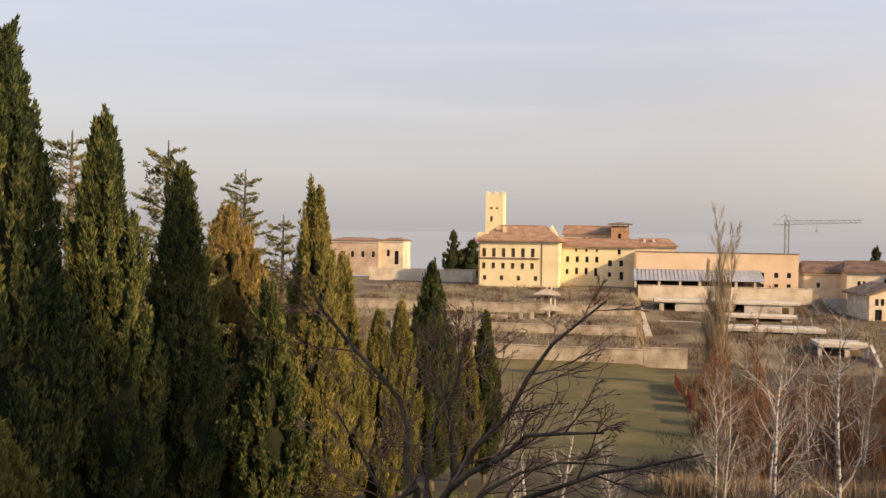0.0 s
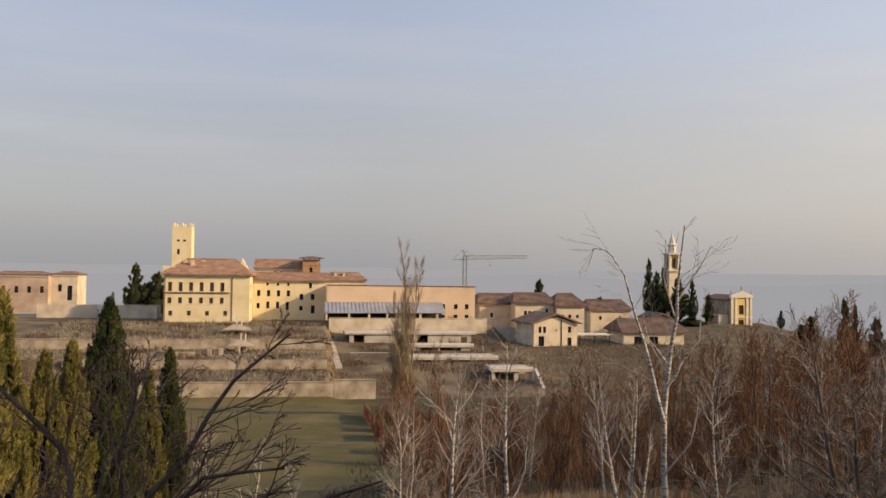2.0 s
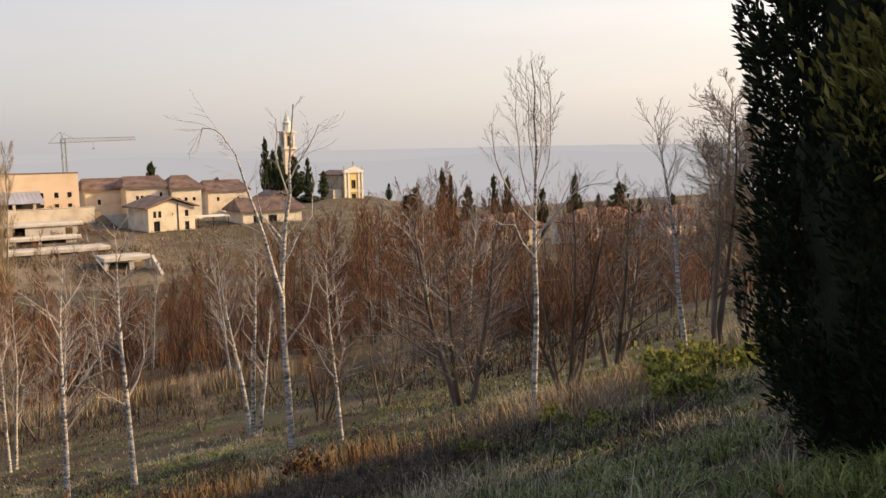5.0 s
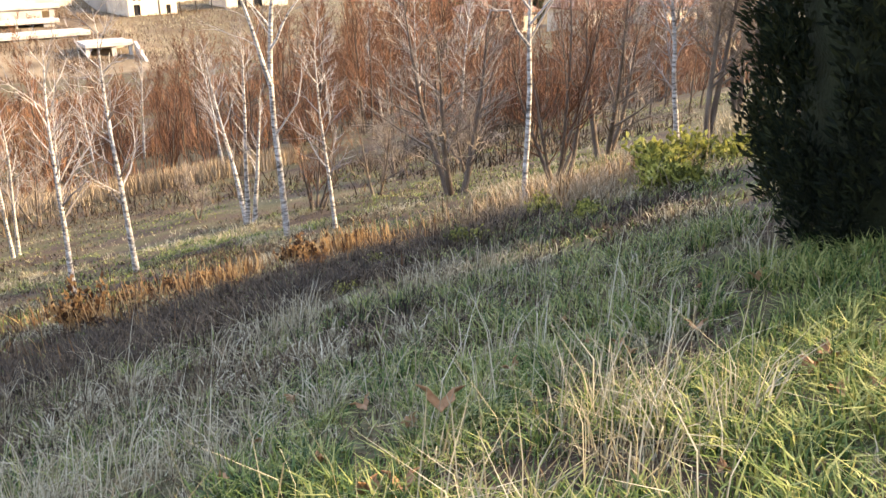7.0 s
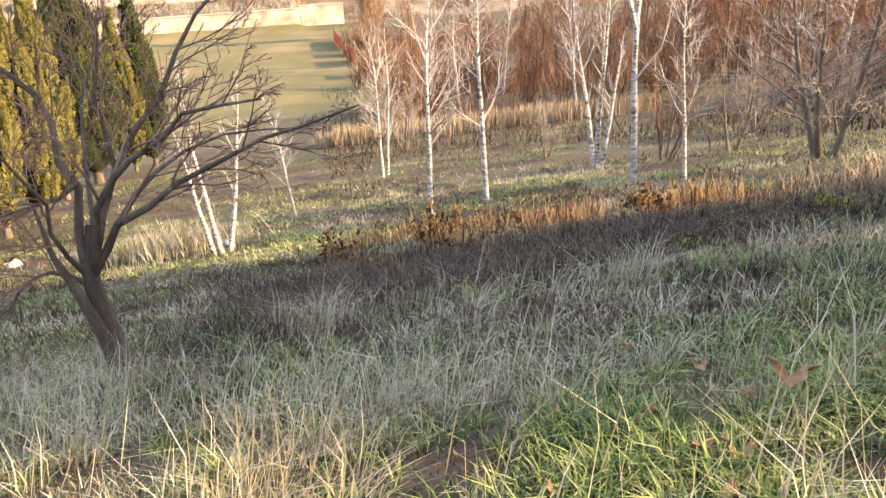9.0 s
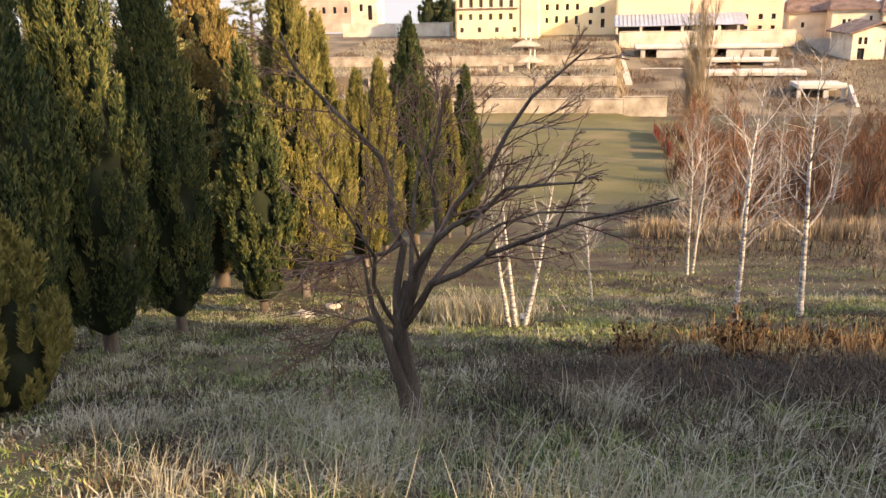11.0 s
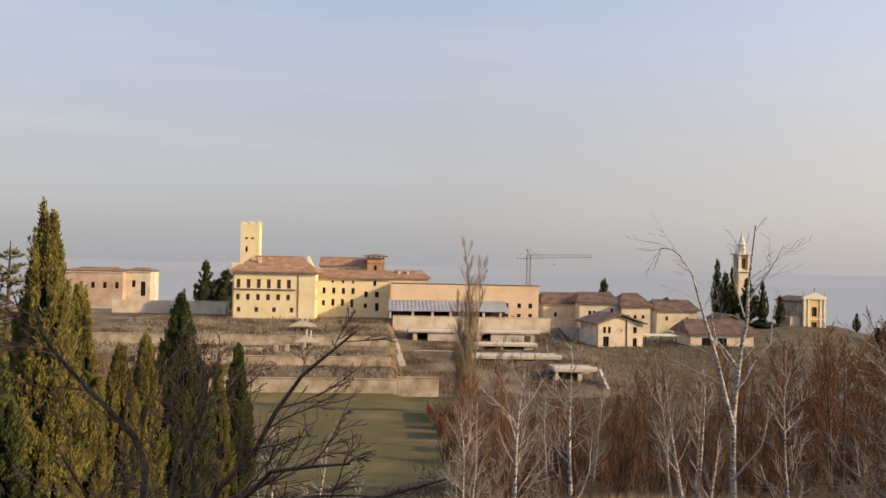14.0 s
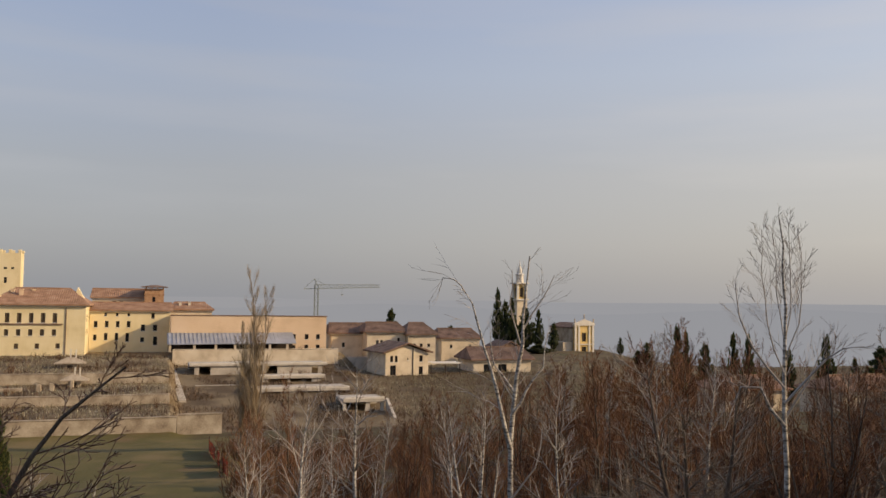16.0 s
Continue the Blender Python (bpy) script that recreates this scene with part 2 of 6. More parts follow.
M = {
    "soil": ground_mat(),
    "grass": mat("green_grass", [(0.03, 0.06, 0.014), (0.10, 0.15, 0.03), (0.17, 0.20, 0.045), (0.30, 0.30, 0.10)], 0.6, 8.0, 0.6, 0, island=0.8, see=0.16),
    "straw": mat("dry_grass", [(0.19, 0.16, 0.09), (0.34, 0.295, 0.185), (0.49, 0.44, 0.31)], 0.6, 8.0, 0.7, 0, island=0.6, see=0.25),
    "litter": mat("dead_stalks", [(0.020, 0.014, 0.008), (0.052, 0.034, 0.018), (0.115, 0.078, 0.042)], 0.6, 8.0, 0.8, 0, island=0.6),
    "rust": mat("rust_brown_leaves", [(0.04, 0.022, 0.013), (0.14, 0.075, 0.033), (0.29, 0.17, 0.07), (0.42, 0.29, 0.14)], 1.0, 8.0, 0.7, 0, island=0.7, see=0.5),
    "bramble": mat("bramble_leaves", [(0.09, 0.10, 0.024), (0.24, 0.25, 0.05), (0.42, 0.40, 0.10)], 1.0, 8.0, 0.6, 0, island=0.7, see=0.3),
    "dead_leaf": mat("dry_fallen_leaf", [(0.16, 0.075, 0.03), (0.34, 0.19, 0.09), (0.42, 0.27, 0.16)], 9.0, 40.0, 0.7, 0.3, island=0.4, see=0.2),
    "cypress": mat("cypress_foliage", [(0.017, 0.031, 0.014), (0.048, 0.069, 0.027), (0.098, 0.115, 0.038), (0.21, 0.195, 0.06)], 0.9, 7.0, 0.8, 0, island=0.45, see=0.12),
    # darker copy of the foliage: the dark of a backlit tree is in the colour
    "cypress_backlit": mat("backlit_cypress_foliage", [(0.007, 0.011, 0.006), (0.016, 0.022, 0.009), (0.04, 0.045, 0.014)], 0.9, 7.0, 0.9, 0, island=0.45, see=0.05),
    # lighter copy of the foliage, with warm sunlight put into the colour
    "cypress_sunlit": mat("sunlit_cypress_foliage", [(0.11, 0.11, 0.032), (0.23, 0.205, 0.06), (0.36, 0.30, 0.095)], 0.9, 7.0, 0.8, 0, island=0.5, see=0.15),
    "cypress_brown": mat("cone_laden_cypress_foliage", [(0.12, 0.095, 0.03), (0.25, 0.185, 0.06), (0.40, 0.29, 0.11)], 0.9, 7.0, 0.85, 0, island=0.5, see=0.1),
    "cedar": mat("cedar_needles", [(0.075, 0.085, 0.032), (0.18, 0.175, 0.065), (0.34, 0.30, 0.12)], 0.9, 7.0, 0.8, 0, island=0.5, see=0.12),
    # near-black colour for the shade deep inside the cypress crowns
    "dark_core": mat("crown_inner_shade", [(0.010, 0.014, 0.006), (0.022, 0.026, 0.010)], 4.0, 30.0, 0.95, 0.5),
    "bark": mat("grey_brown_bark", [(0.06, 0.045, 0.032), (0.13, 0.10, 0.075), (0.20, 0.165, 0.125)], 5.0, 60.0, 0.9, 0.6, stretch=(1, 1, 0.25), thing=0.2),
    "dark_bark": mat("dark_wet_bark", [(0.045, 0.034, 0.024), (0.095, 0.072, 0.052), (0.18, 0.145, 0.105)], 5.0, 60.0, 0.9, 0.7, stretch=(1, 1, 0.25)),
    "dark_twig": mat("dark_red_brown_twigs", [(0.085, 0.045, 0.03), (0.16, 0.09, 0.058), (0.25, 0.16, 0.105)], 0.7, 20.0, 0.85, 0, island=0.4),
    "twig": mat("red_brown_twigs", [(0.068, 0.030, 0.016), (0.145, 0.068, 0.033), (0.24, 0.122, 0.062)], 0.7, 20.0, 0.85, 0, island=0.3, thing=0.45),
    "grey_twig": mat("grey_twigs", [(0.11, 0.085, 0.065), (0.21, 0.17, 0.13), (0.33, 0.285, 0.23)], 0.7, 20.0, 0.85, 0, island=0.3, thing=0.3),
    "birch": mat("white_birch_bark", [(0.07, 0.06, 0.052), (0.36, 0.33, 0.29), (0.60, 0.57, 0.52)], 7.0, 30.0, 0.75, 0.3, stretch=(1, 1, 2.6), contrast=0.35),
    "birch_twig": mat("pale_birch_twigs", [(0.16, 0.13, 0.11), (0.32, 0.285, 0.25), (0.48, 0.45, 0.41)], 0.7, 20.0, 0.8, 0, island=0.4),
    "yellow": mat("cream_yellow_render", [(0.66, 0.54, 0.30), (0.78, 0.66, 0.40), (0.82, 0.71, 0.47)], 0.25, 5.0, 0.9, 0.15, contrast=0.5),
    "peach": mat("peach_render", [(0.57, 0.41, 0.26), (0.70, 0.52, 0.345), (0.74, 0.57, 0.40)], 0.15, 4.0, 0.9, 0.15),
    "plaster": mat("old_cream_plaster", [(0.46, 0.37, 0.26), (0.64, 0.54, 0.395), (0.72, 0.63, 0.49)], 0.35, 6.0, 0.9, 0.2),
    "ochre": mat("ochre_plaster", [(0.50, 0.34, 0.12), (0.66, 0.47, 0.18), (0.72, 0.55, 0.26)], 0.35, 6.0, 0.9, 0.2),
    "white": mat("pale_stone_trim", [(0.58, 0.53, 0.44), (0.74, 0.70, 0.62)], 0.8, 9.0, 0.8, 0.15),
    "brick": mat("brick_masonry", [(0.26, 0.14, 0.075), (0.42, 0.25, 0.14), (0.50, 0.33, 0.20)], 1.4, 14.0, 0.9, 0.3),
    "concrete": mat("raw_concrete", [(0.30, 0.26, 0.21), (0.48, 0.43, 0.36), (0.60, 0.55, 0.47)], 0.3, 6.0, 0.9, 0.25),
    "stone": mat("old_stone_wall", [(0.22, 0.17, 0.12), (0.40, 0.33, 0.24), (0.54, 0.46, 0.35)], 0.5, 5.0, 0.95, 0.5),
    "tile": mat("terracotta_roof_tiles", [(0.20, 0.112, 0.068), (0.33, 0.195, 0.12), (0.42, 0.275, 0.185)], 0.5, 6.0, 0.9, 0.4),
    "old_tile": mat("weathered_roof_tiles", [(0.09, 0.06, 0.045), (0.19, 0.12, 0.085), (0.27, 0.18, 0.13)], 0.5, 6.0, 0.9, 0.4),
    "metal_roof": mat("grey_sheet_metal", [(0.30, 0.31, 0.33), (0.46, 0.47, 0.50)], 0.3, 6.0, 0.5, 0.1, metal=0.3),
    # dark timber; also colours the sheets that stand for shade
    "dark": mat("dark_timber_and_shade", [(0.025, 0.02, 0.016), (0.06, 0.045, 0.035)], 2.0, 20.0, 0.8, 0.1),
    "shutter": mat("faded_brown_shutters", [(0.11, 0.08, 0.05), (0.19, 0.14, 0.09)], 2.0, 20.0, 0.8, 0.2, stretch=(1, 1, 4)),
    "glass": mat("dark_window_glass", [(0.012, 0.013, 0.015), (0.025, 0.026, 0.03)], 2.0, 9.0, 0.15, 0),
    "steel": mat("painted_steel", [(0.20, 0.24, 0.24), (0.30, 0.33, 0.33)], 2.0, 20.0, 0.6, 0.1),
    "orange_net": mat("orange_plastic_net", [(0.26, 0.065, 0.035), (0.40, 0.11, 0.055)], 2.0, 20.0, 0.7, 0.2),
    "scrub": mat("brown_dry_scrub", [(0.055, 0.034, 0.021), (0.12, 0.075, 0.044), (0.21, 0.138, 0.08)], 0.5, 9.0, 0.85, 0, island=0.5),
    "faded": mat("faded_pink_plaster", [(0.36, 0.24, 0.17), (0.50, 0.37, 0.27), (0.60, 0.48, 0.37)], 0.25, 5.0, 0.9, 0.2),
    "reed": mat("dry_reeds", [(0.20, 0.14, 0.08), (0.34, 0.26, 0.16), (0.42, 0.34, 0.23)], 0.5, 9.0, 0.85, 0, island=0.5),
}

# ---- ground ----
TOWN = Matrix.Rotation(radians(-12), 4, "Z")  # the town's own axes: u to the east, v away from the viewer
TC, TS = math.cos(radians(12)), math.sin(radians(12))


def ease(a, b, x):
    k = min(1, max(0, (x - a) / (b - a)))
    return k * k * (3 - 2 * k)


def line(x, pts):
    for (a, p), (b, q) in zip(pts, pts[1:]):
        if x <= b:
            return p + (q - p) * max(0, (x - a)) / (b - a)
    return pts[-1][1]


LEFT = [(140, -21.3), (145, -21.2), (145.5, -19.0), (163, -18.7), (163.5, -17.3), (183, -16.8), (183.5, -15.0), (200, -14.6), (206, -13.9), (262, -13.6), (380, -34), (900, -60), (5000, -62)]
SITE = [(140, -21.6), (150, -21.8), (213.5, -15.6), (214, -12.6), (262, -12.6), (380, -34), (900, -60), (5000, -62)]
HILL = [(140, -21.6), (165, -20.8), (196, -17.7), (260, -17.0), (330, -18.5), (420, -34), (900, -60), (5000, -62)]


def ground(x, y):
    u, v = x * TC - y * TS, x * TS + y * TC
    z = -1.55 - 22 * (1 - math.exp(-y / 58)) if y > 0 else -1.55 + 6 * (1 - math.exp(y * 0.0632))
    if v > 135:
        a, b = ease(2.5, 4.5, u), ease(43.5, 50, u)
        far = line(v, LEFT) * (1 - a) + line(v, SITE) * a * (1 - b) + line(v, HILL) * a * b
        k = ease(135, 143, v)
        z = z * (1 - k) + far * k
    if v > 140 and x > 0:
        z -= 9 * ease(41, 46, math.degrees(math.atan2(x, y))) * ease(140, 200, v)
    near = math.hypot(x, y)
    z += 0.10 * noise.noise((x * 0.35, y * 0.35, 0)) * min(1, near / 6) + 0.04 * noise.noise((x * 1.7, y * 1.7, 3)) + 0.5 * noise.noise((x * 0.05, y * 0.05, 7)) * ease(30, 60, near) * (1 - ease(125, 135, v))
    return z


def spot(x, y, sink=0.0):
    return Vector((x, y, ground(x, y) - sink))


def polar(az, r):
    return r * math.sin(radians(az)), r * math.cos(radians(az))


def mesh_ob(name, verts, faces, material, smooth=False):
    me = bpy.data.meshes.new(name)
    me.from_pydata(verts, [], faces)
    me.materials.append(material)
    if smooth:
        me.shade_smooth()
    me.update()
    return new(name, me)


def part(name, bm, material, parent, label=""):
    me = bpy.data.meshes.new(name)
    bm.to_mesh(me)
    bm.free()
    me.materials.append(material)
    ob = new(name, me)
    ob.parent = parent
    if label:
        ob["label"] = label
    return ob


def raw_part(name, data, material, parent, label="", smooth=False):
    ob = mesh_ob(name, data[0], data[1], material, smooth)
    ob.parent = parent
    if label:
        ob["label"] = label
    return ob


def grid_lines(spans):
    out = []
    for a, b, s in spans:
        n = max(1, round((b - a) / s))
        out += [a + (b - a) * i / n for i in range(n)]
    return out + [spans[-1][1]]


def make_ground():
    us = grid_lines([(-4500, -400, 900), (-400, -100, 50), (-100, -30, 6), (-30, -14, 2), (-14, 24, 0.6), (24, 60, 1.5), (60, 130, 5), (130, 400, 40), (400, 4500, 900)])
    vs = grid_lines([(-1500, -100, 350), (-100, -20, 16), (-20, -4, 2), (-4, 26, 0.6), (26, 60, 1.5), (60, 144, 3), (144, 145, 1), (145, 145.5, 0.5), (145.5, 163, 3.5), (163, 163.5, 0.5),
                     (163.5, 183, 4), (183, 183.5, 0.5), (183.5, 213.5, 5), (213.5, 214, 0.5), (214, 264, 10), (264, 420, 20), (420, 900, 120), (900, 4800, 700)])
    verts, n = [], len(us)
    for v in vs:
        for u in us:
            x, y = u * TC + v * TS, -u * TS + v * TC
            verts.append((x, y, ground(x, y)))
    faces = [(j * n + i, j * n + i + 1, (j + 1) * n + i + 1, (j + 1) * n + i) for j in range(len(vs) - 1) for i in range(n - 1)]
    ob = mesh_ob("ground", verts, faces, M["soil"], True)
    return tagged(ob, "sloping winter turf falling to a valley lawn and terraces", "ground", kind="structure")


make_ground()

# ---- buildings ----


def box(bm, x0, x1, y0, y1, z0, z1):
    v = [bm.verts.new(p) for p in ((x0, y0, z0), (x1, y0, z0), (x1, y1, z0), (x0, y1, z0), (x0, y0, z1), (x1, y0, z1), (x1, y1, z1), (x0, y1, z1))]
    for f in ((0, 3, 2, 1), (4, 5, 6, 7), (0, 1, 5, 4), (1, 2, 6, 5), (2, 3, 7, 6), (3, 0, 4, 7)):
        bm.faces.new([v[i] for i in f])
    return bm


def boxes(*rows):
    bm = bmesh.new()
    for r in rows:
        box(bm, *r)
    return bm


def bevelled(*rows, width=0.05):
    bm = boxes(*rows)
    bmesh.ops.bevel(bm, geom=bm.edges[:], offset=width, segments=1, affect="EDGES")
    return bm


def pierced(u0, u1, z0, z1, v0, v1, holes):
    """A wall between two planes with rectangular openings (u, z, width, height from the middle and sill)."""
    bm = bmesh.new()
    zs = sorted({z0, z1, *[z for h in holes for z in (h[1], h[1] + h[3])]})
    us = sorted({u0, u1, *[u for h in holes for u in (h[0] - h[2] / 2, h[0] + h[2] / 2)]})
    for a, b in zip(zs, zs[1:]):
        for c, d in zip(us, us[1:]):
            if not any(h[1] < (a + b) / 2 < h[1] + h[3] and abs((c + d) / 2 - h[0]) < h[2] / 2 for h in holes):
                box(bm, c, d, v0, v1, a, b)
    bmesh.ops.remove_doubles(bm, verts=bm.verts[:], dist=1e-4)
    return bm


def solid(verts, faces):
    bm = bmesh.new()
    vs = [bm.verts.new(p) for p in verts]
    for f in faces:
        bm.faces.new([vs[i] for i in f])
    bmesh.ops.recalc_face_normals(bm, faces=bm.faces[:])
    return bm


def hip_roof(x0, x1, y0, y1, z, rise, inset, thick=0.35, along="x"):
    """A hipped roof slab: eaves rectangle at z, ridge inset from the ends; inset 0 gives a gable."""
    if along == "x":
        ym = (y0 + y1) / 2
        ridge = [(x0 + inset, ym), (x1 - inset, ym)]
        faces = [(0, 1, 5, 4), (1, 2, 5), (2, 3, 4, 5), (3, 0, 4)]
    else:
        xm = (x0 + x1) / 2
        ridge = [(xm, y0 + inset), (xm, y1 - inset)]
        faces = [(0, 1, 4), (1, 2, 5, 4), (2, 3, 5), (3, 0, 4, 5)]
    top = [(x0, y0, z + thick), (x1, y0, z + thick), (x1, y1, z + thick), (x0, y1, z + thick)] + [(a, b, z + thick + rise) for a, b in ridge]
    low = [(x0, y0, z), (x1, y0, z), (x1, y1, z), (x0, y1, z)] + [(a, b, z + rise) for a, b in ridge]
    if inset <= 0:
        faces = [f for f in faces if len(f) == 4]
        rims = [(0, 3, 4), (1, 2, 5)] if along == "x" else [(0, 1, 4), (2, 3, 5)]
        rims = [q for a, b, c in rims for q in ((a, a + 6, c + 6, c), (b, b + 6, c + 6, c))]
        eaves = [(0, 6, 7, 1), (2, 8, 9, 3)] if along == "x" else [(1, 7, 8, 2), (3, 9, 6, 0)]
        return solid(top + low, faces + [tuple(i + 6 for i in reversed(f)) for f in faces] + rims + eaves)
    fs = faces + [tuple(i + 6 for i in reversed(f)) for f in faces] + [(0, 6, 7, 1), (1, 7, 8, 2), (2, 8, 9, 3), (3, 9, 6, 0)]
    return solid(top + low, fs)


def tile_rows(x0, x1, y0, y1, z, rise, inset, thick=0.35, step=0.5):
    """Rolls of cover tiles that run down the front slope of a hipped roof, and its ridge caps."""
    bm = bmesh.new()
    ym = (y0 + y1) / 2
    n = int((x1 - x0) / step)
    for i in range(n):
        x = x0 + step * (i + 0.5)
        k = 1.0 if inset <= 0 else min(1, (x - x0) / inset, (x1 - x) / inset)
        a, b = Vector((x, y0, z + thick)), Vector((x, y0 + (ym - y0) * k, z + thick + rise * k))
        w = step * 0.26
        vs = [bm.verts.new(p + Vector((dx, 0, dz))) for p in (a, b) for dx, dz in ((-w, -0.02), (0, 0.09), (w, -0.02))]
        for f in ((0, 1, 4, 3), (1, 2, 5, 4)):
            bm.faces.new([vs[j] for j in f])
    box(bm, x0 + inset, x1 - inset, ym - 0.25, ym + 0.25, z + thick + rise - 0.1, z + thick + rise + 0.18)
    return bm


def thing(name, label, category, u, v, z, group="", turn=0.0):
    ob = new(name)
    ob.matrix_world = TOWN @ pose(u, v, z, 0, 0, turn)
    return tagged(ob, label, category, group)


def window_part(parent, u, z, w, h, v, kind="glass"):
    """A dark pane with a frame, set back in its opening, and a sill."""
    pane = part("window", boxes((u - w / 2, u + w / 2, v + 0.28, v + 0.32, z, z + h)), M[kind], parent, "dark glazed window" if kind == "glass" else "closed brown shutters")
    part("frame", boxes((u - w / 2, u - w / 2 + 0.09, v + 0.2, v + 0.279, z, z + h), (u + w / 2 - 0.09, u + w / 2, v + 0.2, v + 0.279, z, z + h),
                        (u - 0.05, u + 0.05, v + 0.2, v + 0.279, z + 0.09, z + h), (u - w / 2 + 0.09, u + w / 2 - 0.09, v + 0.2, v + 0.279, z, z + 0.09)), M["dark"], pane)
    part("sill", boxes((u - w / 2 - 0.15, u + w / 2 + 0.15, v - 0.14, v + 0.02, z - 0.16, z - 0.004)), M["white"], pane)
    return pane


def block(name, label, category, u0, u1, v0, v1, z0, z1, holes, wall, roof, rise, inset, overhang=0.7, turn=0.0, side_holes=(), along="x", tiles=True, group="", pane="glass"):
    """A building: pierced front wall, plain sides and back, floor slabs behind the openings, hipped roof."""
    base = thing(name, label, category, (u0 + u1) / 2, v0, z0, group, turn)
    w, d, h = (u1 - u0) / 2, v1 - v0, z1 - z0
    t = 0.5
    part("front_wall", pierced(-w, w, -1.0, h, 0, t, holes), wall, base)
    part("back_wall", boxes((-w, w, d - t, d, -1.0, h)), wall, base)
    part("side_wall", boxes((-w, -w + t, t, d - t, -1.0, h)), wall, base)
    part("side_wall", boxes((w - t, w, t, d - t, -1.0, h)), wall, base)
    for q in holes:
        window_part(base, q[0], q[1], q[2], q[3], 0.0, pane)
    for y, z, ww, hh, s in side_holes:
        x = s * w
        part("window", boxes((min(x, x + s * 0.03), max(x, x + s * 0.03), y - ww / 2, y + ww / 2, z, z + hh)), M["glass"], base, "dark window")
    if roof:
        o = overhang
        r = part("roof", hip_roof(-w - o, w + o, -o, d + o, h, rise, inset, along=along), roof, base)
        if tiles and along == "x":
            tagged(part("roof_tiling", tile_rows(-w - o, w + o, -o, d + o, h, rise, inset), roof, r), kind="stuff")
        if inset <= 0 and along == "y":
            top = rise * w / (w + o) - 0.05
            for y in (0, d - t):
                part("gable", solid([(-w, y, h), (w, y, h), (0, y, h + top), (-w, y + t, h), (w, y + t, h), (0, y + t, h + top)], [(0, 1, 2), (5, 4, 3), (0, 3, 4, 1), (1, 4, 5, 2), (2, 5, 3, 0)]), wall, base)
            return base
        part("cornice", boxes((-w - 0.3, w + 0.3, -0.3, -0.004, h - 0.35, h - 0.004)), M["white"], base)
    return base


# the long yellow villa: main block with a loggia row and a string course
rows = [(-9.2 + 2.6 * i, 7.7, 1.0, 2.3) for i in range(6)]
rows += [(-9.3 + 2.6 * i, 4.6, 0.95, 1.5) for i in range(6)]
rows += [(-9.0 + 4.55 * i, 1.5, 0.95, 1.2) for i in range(4)]
villa = block("villa", "cream yellow three-storey villa with a red hipped tile roof", "villa", -38.1, -16.7, 225, 243, -13.6, -1.75, rows, M["yellow"], M["tile"], 3.9, 5.2, 0.9, pane="shutter",
              side_holes=[(3, 4.6, 0.9, 1.5, 1), (7, 4.6, 0.9, 1.5, 1), (3, 7.9, 0.9, 1.8, 1), (7, 7.9, 0.9, 1.8, 1)])
part("string_course", boxes((-10.7, 5.6, -0.28, -0.004, 7.2, 7.5)), M["old_tile"], villa)
part("drainpipe", boxes((6.2, 6.4, -0.16, -0.004, 0, 11.4)), M["old_tile"], villa)
part("drainpipe", boxes((-10.5, -10.35, -0.16, -0.004, 0, 11.4)), M["old_tile"], villa)
for x, y in ((-6.5, 6), (-2.0, 7.5), (-4.4, 4.6)):
    part("chimney", boxes((x - 0.4, x + 0.4, y - 0.4, y + 0.4, 12.5, 15.6), (x - 0.55, x + 0.55, y - 0.55, y + 0.55, 15.6, 15.8)), M["peach"], villa)
part("dormer", solid([(7.0, 7.2, 13.2), (10.6, 7.2, 12.0), (8.1, 7.2, 16.4), (7.0, 9.6, 13.2), (10.6, 9.6, 12.0), (8.1, 9.6, 16.4)], [(0, 1, 2), (5, 4, 3), (0, 3, 4, 1), (1, 4, 5, 2), (2, 5, 3, 0)]), M["yellow"], villa)
part("dormer", boxes((-11.6, -8.6, 3.0, 6.5, 11.6, 14.2)), M["yellow"], villa)

tower = thing("tower", "tall square cream yellow tower with low merlons behind the villa", "tower", -36.8, 244, -13.6)
part("shaft", pierced(-2.6, 2.6, -1, 25.2, 0, 0.5, [(-1.0, 21.0, 0.8, 0.5), (0.7, 21.0, 0.8, 0.5), (-0.9, 17.4, 0.7, 1.5)]), M["yellow"], tower)
part("shaft_wall", boxes((-2.6, 2.6, 4.7, 5.2, -1, 25.2)), M["yellow"], tower)
part("shaft_wall", boxes((-2.6, -2.1, 0.5, 4.7, -1, 25.2)), M["yellow"], tower)
part("shaft_wall", boxes((2.1, 2.6, 0.5, 4.7, -1, 25.2)), M["yellow"], tower)
part("tower_floor", boxes((-2.1, 2.1, 0.5, 4.7, 24.6, 24.9)), M["tile"], tower)
for x, z, w, h in ((-1.0, 21.0, 0.8, 0.5), (0.7, 21.0, 0.8, 0.5), (-0.9, 17.4, 0.7, 1.5)):
    part("window", boxes((x - w / 2, x + w / 2, 0.3, 0.34, z, z + h)), M["glass"], tower, "small dark opening")
for x in (-2.25, 0.0, 2.25):
    for y in (0.0, 4.6):
        part("merlon", bevelled((x - 0.38, x + 0.38, y, y + 0.6, 25.2, 26.1), width=0.06), M["yellow"], tower)

